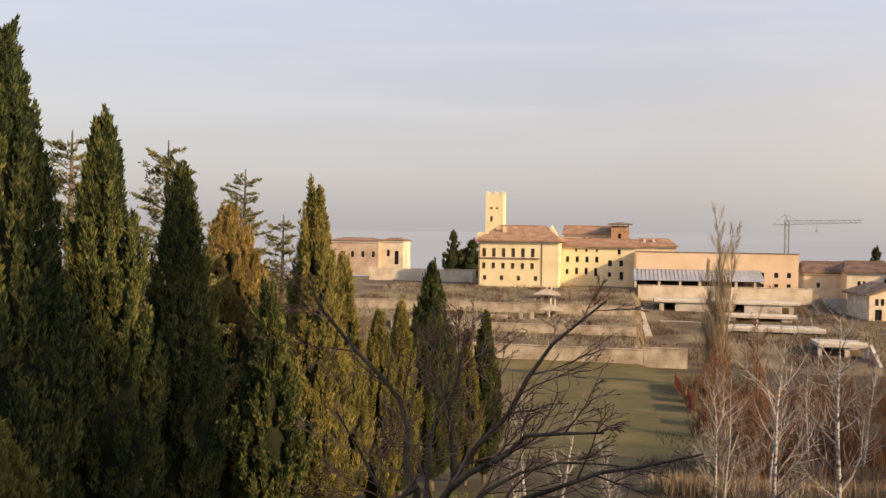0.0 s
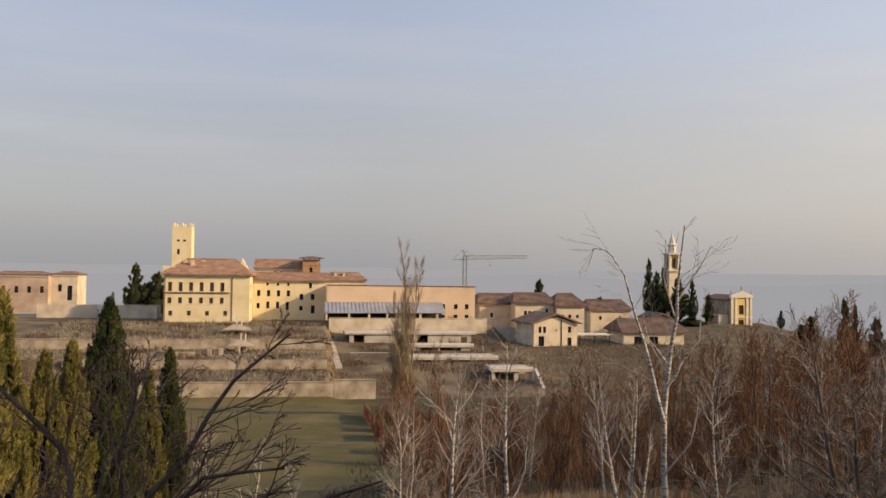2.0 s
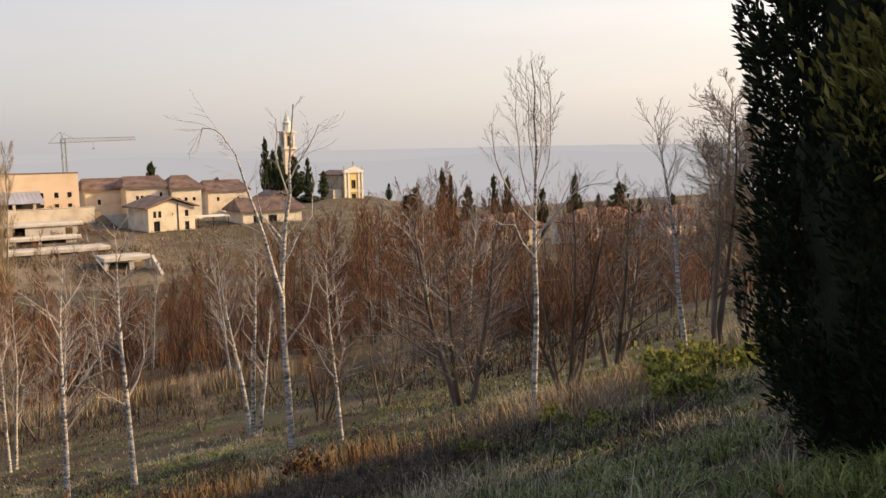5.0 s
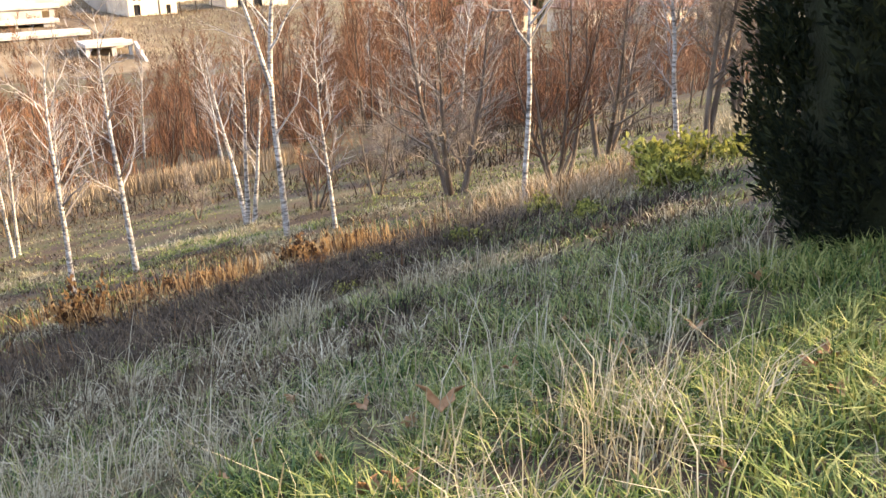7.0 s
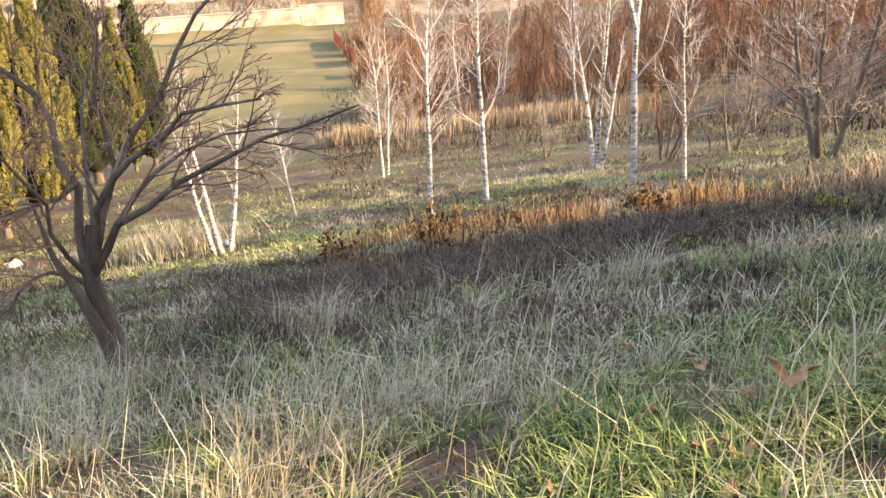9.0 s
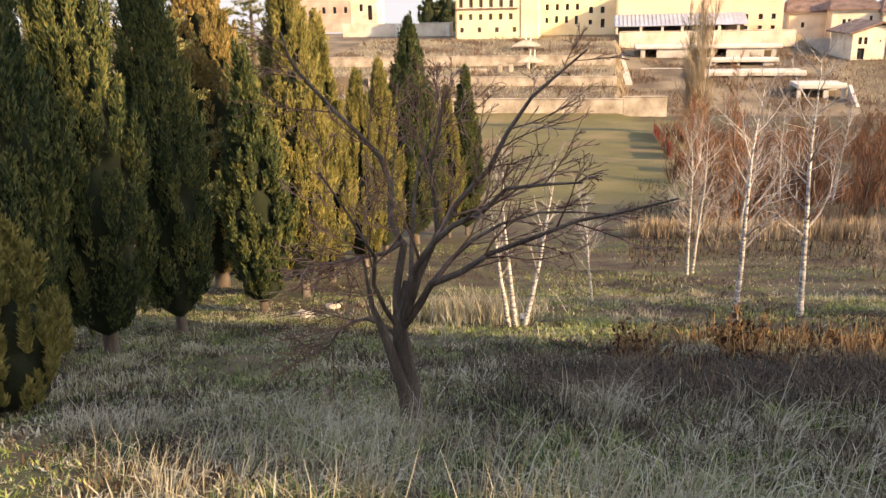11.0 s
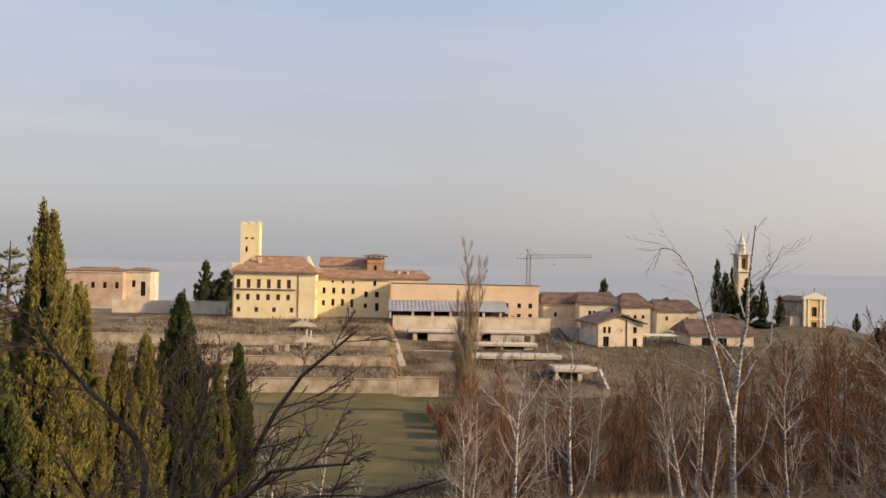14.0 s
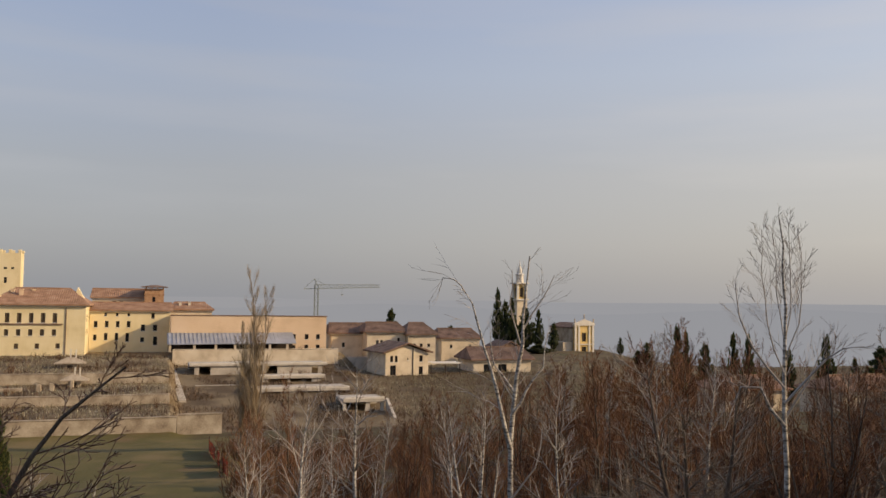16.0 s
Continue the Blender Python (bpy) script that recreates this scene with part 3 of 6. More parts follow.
rows = [(-6.4 + 2.8 * i, 6.6, 0.8, 1.5) for i in range(3)] + [(1.2 + 3.0, 4.1 + 2.1, 1.0, 1.7), (7.1, 6.2, 1.0, 1.7)]
rows = [(-6.6, 9.4, 0.6, 0.8), (-3.8, 9.4, 0.6, 0.8), (-1.0, 9.4, 0.6, 0.8), (5.0, 8.8, 0.8, 1.4)] + [(-9.0 + 2.65 * i + 0.1, 6.5, 0.85, 1.6) for i in range(4)] + [(2.6, 5.6, 1.0, 1.6), (5.6, 5.6, 1.0, 1.6)]
rows += [(-9.0, 3.2, 0.8, 1.4), (-6.4, 3.2, 0.8, 1.8), (-3.8, 3.2, 0.8, 1.8), (-1.2, 2.8, 0.8, 2.2), (2.5, 2.7, 0.9, 1.2), (5.7, 1.9, 1.0, 2.2)]
block("villa_wing", "cream yellow wing of the villa with small dark windows", "villa", -16.6, 3.0, 236, 246, -13.6, -3.1, [(a + 0.6, b - 0.2, c, d) for a, b, c, d in rows], M["yellow"], M["tile"], 1.9, 0.4, 0.8)
rear = block("rear_roofed_house", "brown roofed house behind the villa wing", "house", -17.0, -3.4, 249, 259, -13.6, 0.2, [(-1.2, 12.2, 1.0, 0.9), (0.6, 12.2, 1.0, 0.9)], M["plaster"], M["tile"], 2.3, 0.2, 0.6)
turret = thing("turret", "squat brick roof turret with a flat tiled cap", "turret", -1.1, 246.5, -13.6)
part("shaft", pierced(-2.5, 2.5, 0, 16.6, 0, 0.5, [(-0.1, 12.6, 0.8, 1.7)]), M["brick"], turret)
part("shaft_wall", boxes((-2.5, 2.5, 4.5, 5.0, 0, 16.6), (-2.5, -2.0, 0.5, 4.5, 0, 16.6), (2.0, 2.5, 0.5, 4.5, 0, 16.6)), M["brick"], turret)
part("window", boxes((-0.5, 0.3, 0.3, 0.34, 12.6, 14.3)), M["glass"], turret)
part("string_course", boxes((-2.62, 2.62, -0.12, -0.004, 14.9, 15.1)), M["brick"], turret)
part("roof", hip_roof(-3.5, 3.5, -1.0, 6.0, 16.9, 0.5, 3.0, 0.2), M["old_tile"], turret)
for x in (-2.3, -0.8, 0.7, 2.1):
    part("post", boxes((x, x + 0.3, 0.05, 0.35, 16.6, 16.9)), M["brick"], turret)
block("low_house", "low house with a reddish tile roof and chimneys", "house", 2.6, 14.8, 255, 265, -13.6, -3.0, [], M["plaster"], M["tile"], 2.0, 2.5, 0.7)
for k in (6.0, 8.6):
    c = thing("chimney_stack", "small white rendered chimney on a tile roof", "chimney", k, 257.5, -2.4)
    part("stack", boxes((-0.35, 0.35, -0.35, 0.35, -0.4, 1.6)), M["white"], c)
    part("cap", boxes((-0.5, 0.5, -0.5, 0.5, 1.6, 1.75)), M["white"], c)

# the long peach building with its lean-to canopy
long_holes = [(14.6, 2.6, 1.0, 1.3), (17.6, 2.6, 1.0, 1.3), (11.2, 2.6, 1.0, 1.3), (14.6, 0.2, 1.0, 0.9), (17.6, 0.2, 1.0, 0.9), (11.2, 0.2, 1.0, 0.9)]
long_b = block("long_hall", "long plain peach rendered hall with a flat parapet", "hall", 3.2, 42.8, 226, 238, -12.6, -4.0, long_holes, M["peach"], None, 0, 0)
part("roof", boxes((-19.6, 19.6, 0.5, 11.5, 7.6, 8.0)), M["old_tile"], long_b)
part("coping", boxes((-20.0, 20.0, -0.15, 0.65, 8.6, 8.8)), M["old_tile"], long_b)
canopy = thing("canopy", "grey sheet metal lean-to canopy on pale pillars", "canopy", 18.2, 219, -12.6)
part("roof_sheet", solid([(-15.8, -0.2, 1.75), (15.6, -0.2, 1.95), (15.6, 6.95, 4.4), (-15.8, 6.95, 4.2), (-15.8, -0.2, 1.6), (15.6, -0.2, 1.8), (15.6, 6.95, 4.25), (-15.8, 6.95, 4.05)],
                         [(0, 1, 2, 3), (7, 6, 5, 4), (0, 4, 5, 1), (1, 5, 6, 2), (2, 6, 7, 3), (3, 7, 4, 0)]), M["metal_roof"], canopy)
for i in range(32):
    x = -15.5 + i
    part("seam", solid([(x - 0.05, -0.2, 1.76), (x + 0.05, -0.2, 1.76), (x + 0.05, 6.9, 4.2), (x - 0.05, 6.9, 4.2), (x, -0.2, 1.95), (x, 6.9, 4.45)], [(0, 4, 5, 3), (4, 1, 2, 5), (0, 1, 4), (3, 5, 2)]), M["metal_roof"], canopy)
for x in (-15.2, -9.4, -4.3, 0.4, 5.0, 9.0, 13.4):
    part("pillar", bevelled((x - 0.3, x + 0.3, 0.1, 0.7, -0.2, 1.62), width=0.04), M["plaster"], canopy)
# a dark sheet stands in for the shade beneath the canopy
part("inner_wall", boxes((-15.6, 15.4, 5.0, 5.3, -0.2, 3.3)), M["dark"], canopy)

# retaining walls and raw concrete decks of the building site


def wall_run(name, label, u0, u1, v, z0, z1, material, thick=0.5, joints=0.0, tilt=0.0):
    base = thing(name, label, "wall", (u0 + u1) / 2, v, z0)
    w, h = (u1 - u0) / 2, z1 - z0
    bm = boxes((-w, w, -thick, 0, -0.8, h))
    if joints:
        for vert in bm.verts:
            vert.co.z += tilt * vert.co.x if vert.co.z > 0 else 0
    bmesh.ops.subdivide_edges(bm, edges=[e for e in bm.edges if abs(e.verts[0].co.x - e.verts[1].co.x) > 1], cuts=24, use_grid_fill=True)
    for vert in bm.verts:
        vert.co.z += 0.10 * noise.noise((vert.co.x * 0.3 + u0, v, 0)) if vert.co.z > 0 else 0
    ob = part("masonry", bm, material, base)
    part("coping", boxes((-w - 0.05, w + 0.05, -thick - 0.08, 0.08, h + 0.11, h + 0.22)), material, base)
    return base


wall_run("retaining_wall", "pale rendered retaining wall below the hall", 3.6, 43.5, 213.4, -15.8, -12.0, M["plaster"])
wall_run("retaining_wall", "long pale stone terrace wall above the lawn", -30, 3.4, 145.0, -21.4, -18.95, M["stone"])
wall_run("retaining_wall", "long pale stone terrace wall above the lawn", 3.5, 10.5, 145.0, -21.6, -18.6, M["stone"])
wall_run("retaining_wall", "weathered stone terrace wall", -45, 2.5, 163.0, -19.0, -17.2, M["stone"])
wall_run("retaining_wall", "weathered stone terrace wall", -60, 2.5, 183.0, -17.2, -14.9, M["stone"])
wall_run("garden_wall", "tall pale garden wall beside the villa", -73, -41.3, 240, -14.0, -10.3, M["plaster"])
wall_run("retaining_wall", "bare plastered wall of the building site", 8.0, 19.8, 188, -21.0, -18.2, M["concrete"])
wall_run("retaining_wall", "grey concrete wall below the old houses", 43.9, 56.5, 215, -18.2, -14.2, M["concrete"])


def deck(label, u0, u1, v0, v1, z, t, piers, foot):
    base = thing("concrete_deck", label, "concrete deck", (u0 + u1) / 2, v0, z, "raw concrete decks")
    w, d = (u1 - u0) / 2, v1 - v0
    part("slab", bevelled((-w, w, 0, d, -t, 0), width=0.08), M["concrete"], base)
    part("parapet", boxes((-w + 0.1, w - 0.1, 0.05, 0.3, 0.004, 0.32)), M["white"], base)
    part("back_wall", boxes((-w, w, d - 0.4, d, foot, -t)), M["concrete"], base)
    for x, pw in piers:
        part("pier", boxes((x - pw / 2, x + pw / 2, 0.4, 1.0, foot, -t)), M["concrete"], base)


deck("long pale raw concrete deck on low piers", 7.0, 38.4, 200, 209, -14.5, 0.5, [(-14, 1), (-7, 8), (1, 1), (8, 8), (14, 1)], -2.6)
deck("short raw concrete deck on low piers", 20, 36, 190, 196, -16.5, 0.6, [(-6, 3), (0, 0.5), (6, 2)], -2.2)
deck("wide raw concrete deck over a dark opening", 17, 39, 178, 186, -18.0, 0.7, [(-9, 5), (-1.5, 4), (6.8, 3.5), (10.4, 0.5)], -2.5)
deck("raw concrete deck over a garage mouth", 33.8, 42, 160, 167, -18.4, 0.7, [(-3.7, 0.6), (0.8, 0.8), (3.7, 0.6)], -3.4)
ramp = thing("garage_ramp_wall", "grey sloping concrete wing wall of a ramp", "wall", 42.2, 153, -21.5)
part("wing", solid([(0, 0, -1), (0.5, 0, -1), (0.5, 7.2, -1), (0, 7.2, -1), (0, 0, -0.3), (0.5, 0, -0.3), (0.5, 7.2, 3.1), (0, 7.2, 3.1)], [(0, 3, 2, 1), (4, 5, 6, 7), (0, 1, 5, 4), (1, 2, 6, 5), (2, 3, 7, 6), (3, 0, 4, 7)]), M["concrete"], ramp)
stair = thing("site_stair", "pale concrete stair down the terraces", "stairs", 5.0, 172, -19.2)
for i in range(26):
    part("step", boxes((-0.7 + i * -0.06, 0.7 + i * -0.06, i * 1.35, i * 1.35 + 1.36, 0.135 * i - 0.9, 0.135 * i)), M["concrete"], stair)


def kiosk(u, v, z, s):
    base = thing("well_house", "small stone well house with a pyramid roof", "garden hut", u, v, z)
    part("body", boxes((-1.3 * s, 1.3 * s, 0, 2.6 * s, -0.6, 1.3 * s)), M["stone"], base)
    # no hole here: a dark plate paints the shade of the doorway
    part("opening", boxes((-0.5 * s, 0.5 * s, -0.03, -0.004, 0, 1.0 * s)), M["dark"], base)
    part("roof", hip_roof(-3.0 * s, 3.0 * s, -0.8 * s, 3.4 * s, 1.3 * s, 1.2 * s, 2.4 * s, 0.15), M["stone"], base)
    part("finial", boxes((-0.12, 0.12, 1.2 * s, 1.5 * s, 2.6 * s, 4.4 * s)), M["white"], base)
    part("finial", boxes((0.9 * s, 0.9 * s + 0.24, 1.2 * s, 1.5 * s, 2.0 * s, 4.2 * s)), M["white"], base)


kiosk(-17.2, 195, -15.0, 1.0)
kiosk(-14.8, 178, -16.9, 0.85)
ruin = thing("ruined_wall", "broken pale masonry wall with gaps", "wall", -22.5, 172, -18.0)
for x, w, h in ((-3, 5.0, 1.6), (2.2, 0.9, 2.2), (4.4, 0.9, 2.4), (7.8, 0.7, 3.0)):
    part("stub", bevelled((x - w / 2, x + w / 2, 0, 0.5, -1, h), width=0.12), M["stone"], ruin)
part("ledge", boxes((-2.0, 10.0, -1.2, -0.4, -1, -0.2)), M["white"], ruin)

# old houses on the ridge
house = block("farmhouse", "old cream plastered farmhouse with a low gable roof", "house", 52.2, 63.6, 200, 212, -17.8, -12.3,
              [(-4.1, 3.4, 0.75, 1.5), (-2.9, 3.4, 0.75, 1.5), (3.7, 3.4, 0.9, 1.5), (3.7, 0.2, 1.1, 2.0), (-3.7, 0.2, 1.5, 2.4), (0.2, 3.8, 0.3, 0.5)],
              M["plaster"], M["old_tile"], 2.3, 0.0, 0.9, along="y", turn=8)
part("drainpipe", boxes((1.4, 1.6, -0.16, -0.004, 0, 6.6)), M["dark"], house)
block("ridge_house", "low cream house with a weathered tile roof", "house", 46.2, 57, 236, 247, -16.9, -9.0, [(-2, 4.2, 0.8, 1.3), (4.2, 4.6, 0.8, 1.3)], M["plaster"], M["old_tile"], 2.6, 1.0, 0.8)
block("ridge_house", "cream house with paired dark windows and tile roof", "house", 55.0, 66.0, 230, 242, -16.9, -8.4, [(-2.6, 4.4, 0.8, 2.0), (-1.4, 4.4, 0.8, 2.0), (3.5, 6.0, 0.7, 1.1), (-3.9, 1.0, 0.8, 1.0)], M["plaster"], M["old_tile"], 2.4, 1.5, 0.8)
block("ridge_house", "cream house with round openings and a hipped roof", "house", 66.2, 74.2, 228, 240, -16.9, -9.0, [(-2.2, 4.6, 0.8, 0.9), (-0.2, 4.6, 0.8, 0.9), (2.0, 4.6, 0.8, 0.9)], M["plaster"], M["old_tile"], 3.0, 2.5, 0.8)
block("ridge_house", "brown house in shade with a broad tile roof", "house", 80.0, 92.0, 240, 252, -17.4, -10.6, [(-3, 4.0, 0.8, 1.1), (3, 4.0, 0.8, 1.1)], M["plaster"], M["old_tile"], 2.6, 1.2, 0.8)
block("barn", "long low barn with a dark weathered roof", "barn", 77.0, 93.0, 205, 217, -18.2, -14.6, [(-4, 0.4, 2.4, 2.2), (0, 0.4, 2.4, 2.2)], M["plaster"], M["old_tile"], 2.8, 1.0, 0.9)
block("gable_house", "small reddish gabled house with an arched loggia", "house", 92.0, 98.5, 224, 234, -18.4, -12.8, [(-0.9, 2.6, 0.9, 1.6), (0.9, 2.6, 0.9, 1.6)], M["brick"], M["old_tile"], 2.0, 0.0, 0.7, along="y")
lean = thing("lean_to", "white roofed open lean-to on posts", "shed", 68.5, 202, -18.0)
part("roof_sheet", boxes((-4.0, 4.0, 0, 5, 2.9, 3.15)), M["white"], lean)
for x in (-3.8, 0, 3.8):
    part("post", boxes((x - 0.1, x + 0.1, 0.1, 0.3, -0.6, 2.9)), M["dark"], lean)

# church: facade towards the sun, nave in shade behind, bell tower
church = thing("church", "yellow church with white pilasters, pediment and statues", "church", 0, 0, 0)
church.matrix_world = pose(214.5, 256.5, -20.0, 0, 0, -8)
part("facade", pierced(-4.3, 4.3, -1, 12.0, 0, 0.8, [(0, 5.8, 2.0, 3.4), (0, 0.2, 2.2, 3.6)]), M["ochre"], church)
for x in (-3.9, -2.3, 2.3, 3.9):
    part("pilaster", bevelled((x - 0.42, x + 0.42, -0.28, -0.004, 0, 12), width=0.05), M["white"], church)
part("entablature", boxes((-4.6, 4.6, -0.5, 0.8, 12.0, 12.8)), M["white"], church)
part("band", boxes((-4.5, 4.5, -0.4, -0.29, 4.6, 5.0)), M["white"], church)
part("pediment", solid([(-4.6, -0.5, 12.8), (4.6, -0.5, 12.8), (0, -0.5, 14.6), (-4.6, 0.8, 12.8), (4.6, 0.8, 12.8), (0, 0.8, 14.6)], [(0, 1, 2), (5, 4, 3), (0, 3, 4, 1), (1, 4, 5, 2), (2, 5, 3, 0)]), M["white"], church)
for x, z in ((-4.2, 12.8), (0, 14.5), (4.2, 12.8)):
    part("finial", bevelled((x - 0.2, x + 0.2, -0.2, 0.2, z, z + 1.8), width=0.1), M["stone"], church)
for z, w, h in ((5.8, 2.0, 3.4), (0.2, 2.2, 3.6)):
    part("window", boxes((-w / 2, w / 2, 0.4, 0.45, z, z + h)), M["dark"], church)
part("nave", boxes((-4.6, 4.6, 0.8, 18, -1, 11.0)), M["stone"], church)
part("roof", hip_roof(-5.2, 5.2, 0.82, 18.4, 11.0, 1.7, 0.0, 0.3, "y"), M["old_tile"], church)
part("aisle", boxes((-8.4, -4.61, 1.5, 10, -1, 5.5)), M["plaster"], church)

bell = thing("bell_tower", "slender cream bell tower with a stepped lantern top", "bell tower", 0, 0, 0)
bell.matrix_world = pose(201.0, 280.5, -20.0, 0, 0, -8)
part("shaft", boxes((-2.3, 2.3, -2.3, 2.3, -1, 21.5)), M["plaster"], bell)
for z in (21.5, 28.0):
    part("cornice", boxes((-2.9, 2.9, -2.9, 2.9, z, z + 0.6)), M["white"], bell)
for x in (-1.85, 1.85):
    for y in (-1.85, 1.85):
        part("corner_pier", boxes((x - 0.45, x + 0.45, y - 0.45, y + 0.45, 22.1, 28.0)), M["white"], bell)
part("bell_chamber", boxes((-1.5, 1.5, -1.5, 1.5, 22.1, 28.0)), M["ochre"], bell)
# dark plates on the solid chamber paint the shade of its arches
for a in range(4):
    m = Matrix.Rotation(radians(90 * a), 4, "Z")
    bm = boxes((-0.7, 0.7, -1.56, -1.504, 22.8, 26.6))
    bm.transform(m)
    part("opening", bm, M["dark"], bell)


def lathe(profile, n=12):
    bm = bmesh.new()
    rings = [[bm.verts.new((r * math.cos(2 * math.pi * i / n), r * math.sin(2 * math.pi * i / n), z)) for i in range(n)] for r, z in profile]
    for a, b in zip(rings, rings[1:]):
        for i in range(n):
            bm.faces.new((a[i], a[(i + 1) % n], b[(i + 1) % n], b[i]))
    bm.faces.new(rings[-1])
    return bm


part("lantern", lathe([(1.7, 28.6), (1.6, 31.5), (1.9, 31.6), (1.9, 32.0), (1.2, 32.4), (0.9, 34.0), (0.3, 35.4), (0.08, 37.6)], 8), M["white"], bell)

for u, v, w, z in ((134, 132, 9, -16.2), (146, 122, 7, -15.8), (120, 150, 8, -17.6)):
    block("town_house", "low town house with a reddish tile roof among trees", "house", u - w, u + w, v, v + 11, z - 6, z, [(-w * 0.5, 2.6, 1.0, 1.4), (0, 2.6, 1.0, 1.4), (w * 0.5, 2.6, 1.0, 1.4)], M["plaster"], M["tile"], 2.4, 3.0, 0.8)

# tower crane
crane = thing("tower_crane", "grey-green tower crane standing over the roofs", "crane", 53.0, 300, -16.0)


def strut(bm, a, b, w):
    a, b, w = Vector(a), Vector(b), w * 0.85
    q = (b - a).to_track_quat("Z", "Y").to_matrix()
    vs = [bm.verts.new(p + q @ Vector((x, y, 0))) for p in (a, b) for x, y in ((-w, -w), (w, -w), (w, w), (-w, w))]
    for f in ((0, 1, 5, 4), (1, 2, 6, 5), (2, 3, 7, 6), (3, 0, 4, 7), (3, 2, 1, 0), (4, 5, 6, 7)):
        bm.faces.new([vs[i] for i in f])


bm = bmesh.new()
for x in (-0.6, 0.6):
    for y in (-0.6, 0.6):
        strut(bm, (x, y, -2), (x, y, 22), 0.14)
for i in range(16):
    s = 1 if i % 2 else -1
    strut(bm, (-0.6 * s, -0.6, i * 1.5), (0.6 * s, -0.6, i * 1.5 + 1.5), 0.08)
part("mast", bm, M["steel"], crane)
bm = bmesh.new()
strut(bm, (-4.5, 0, 20.4), (23, 0, 21.4), 0.16)
strut(bm, (-1, 0, 21.9), (23, 0, 22.3), 0.13)
for i in range(16):
    x = -0.5 + i * 1.45
    strut(bm, (x, 0, 20.6 + x * 0.037), (x + 0.72, 0, 21.95 + x * 0.017), 0.08)
    strut(bm, (x + 0.72, 0, 21.95 + x * 0.017), (x + 1.45, 0, 20.65 + x * 0.037), 0.08)
part("jib", bm, M["steel"], crane)
bm = bmesh.new()
strut(bm, (0, 0, 22), (-0.8, 0, 24.0), 0.15)
strut(bm, (-0.8, 0, 24.0), (3.0, 0, 22.1), 0.07)
strut(bm, (-0.8, 0, 24.0), (-4.4, 0, 20.5), 0.07)
part("apex", bm, M["steel"], crane)
bm = bmesh.new()
strut(bm, (9.2, 0, 20.8), (9.2, 0, 18.8), 0.05)
box(bm, 8.9, 9.5, -0.2, 0.2, 18.3, 18.8)
part("hook", bm, M["steel"], crane)

# far villa at the edge of the park, and its garden
block("far_mansion", "pinkish plastered mansion with a flat roofline", "mansion", -108, -88, 300, 314, -14.5, -3.2, [(-8 + 4 * i, 5.5, 1.2, 2.2) for i in range(5)], M["faded"], M["old_tile"], 0.9, 4, 0.4)
block("far_mansion", "cream plastered mansion with a flat roofline", "mansion", -88, -79.5, 303, 314, -14.5, -2.9, [(1.8, 3.0, 1.6, 5.0), (-1.4, 6, 1.2, 2.4)], M["plaster"], M["old_tile"], 0.7, 2, 0.4)
for g, h in ((-56.9, 3.6), (-42.5, 3.2)):
    gate = thing("gate_pier", "pale stone gate pier beside the garden wall", "gate pier", g, 238.8, -14.0)
    part("pier", bevelled((-0.5, 0.5, -0.5, 0.5, -0.3, h), width=0.06), M["white"], gate)

# hills beyond the plain as emissive rings, the haze put into their glow
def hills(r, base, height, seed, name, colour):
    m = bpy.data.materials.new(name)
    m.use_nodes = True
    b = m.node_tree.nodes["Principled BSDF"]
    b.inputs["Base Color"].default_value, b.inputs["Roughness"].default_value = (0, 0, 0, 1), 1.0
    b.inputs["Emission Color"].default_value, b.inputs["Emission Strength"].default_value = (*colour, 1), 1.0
    verts, faces = [], []
    for i in range(181):
        a = radians(-100 + i * 1.2)
        h = height * (0.55 + 0.6 * noise.noise((i * 0.09, seed, 0)) + 0.15 * noise.noise((i * 0.5, seed, 2)))
        verts += [(r * math.sin(a), r * math.cos(a), base), (r * 1.01 * math.sin(a), r * 1.01 * math.cos(a), h)]
    faces = [(2 * i, 2 * i + 2, 2 * i + 3, 2 * i + 1) for i in range(180)]
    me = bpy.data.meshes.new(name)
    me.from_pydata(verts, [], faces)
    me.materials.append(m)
    tagged(new("backdrop", me), "distant hills as a glowing band in haze colour", "backdrop", kind="structure")


hills(3900, -80, 22, 4.0, "far_haze_glow", (0.375, 0.383, 0.41))
# this nearer glowing ring also screens the bare far ground
hills(760, -80, -9, 9.0, "near_haze_glow", (0.36, 0.37, 0.40))

# ---- trees ----


class Wood:
    """Collects tapered tubes as plain lists of corners and faces."""

    def __init__(self):
        self.v, self.f = [], []

    def tube(self, pts, radii, n=5):
        base = len(self.v)
        up = Vector((0.13, 0.31, 0.94))
        for i, p in enumerate(pts):
            d = (pts[min(i + 1, len(pts) - 1)] - pts[max(i - 1, 0)]).normalized()
            a = d.cross(up)
            a = a.normalized() if a.length > 0.05 else Vector((1, 0, 0))
            b = d.cross(a)
            for k in range(n):
                w = 2 * math.pi * k / n
                self.v.append(p + (a * math.cos(w) + b * math.sin(w)) * radii[i])
        for i in range(len(pts) - 1):
            for k in range(n):
                q = base + i * n
                self.f.append((q + k, q + (k + 1) % n, q + n + (k + 1) % n, q + n + k))

    def data(self):
        return self.v, self.f


def limb(rng, p, d, length, steps, wobble, lift):
    pts = [p.copy()]
    d = d.normalized()
    for _ in range(steps):
        d = (d + Vector((rng.gauss(0, wobble), rng.gauss(0, wobble), rng.gauss(0, wobble) + lift))).normalized()
        pts.append(pts[-1] + d * (length / steps))
    return pts


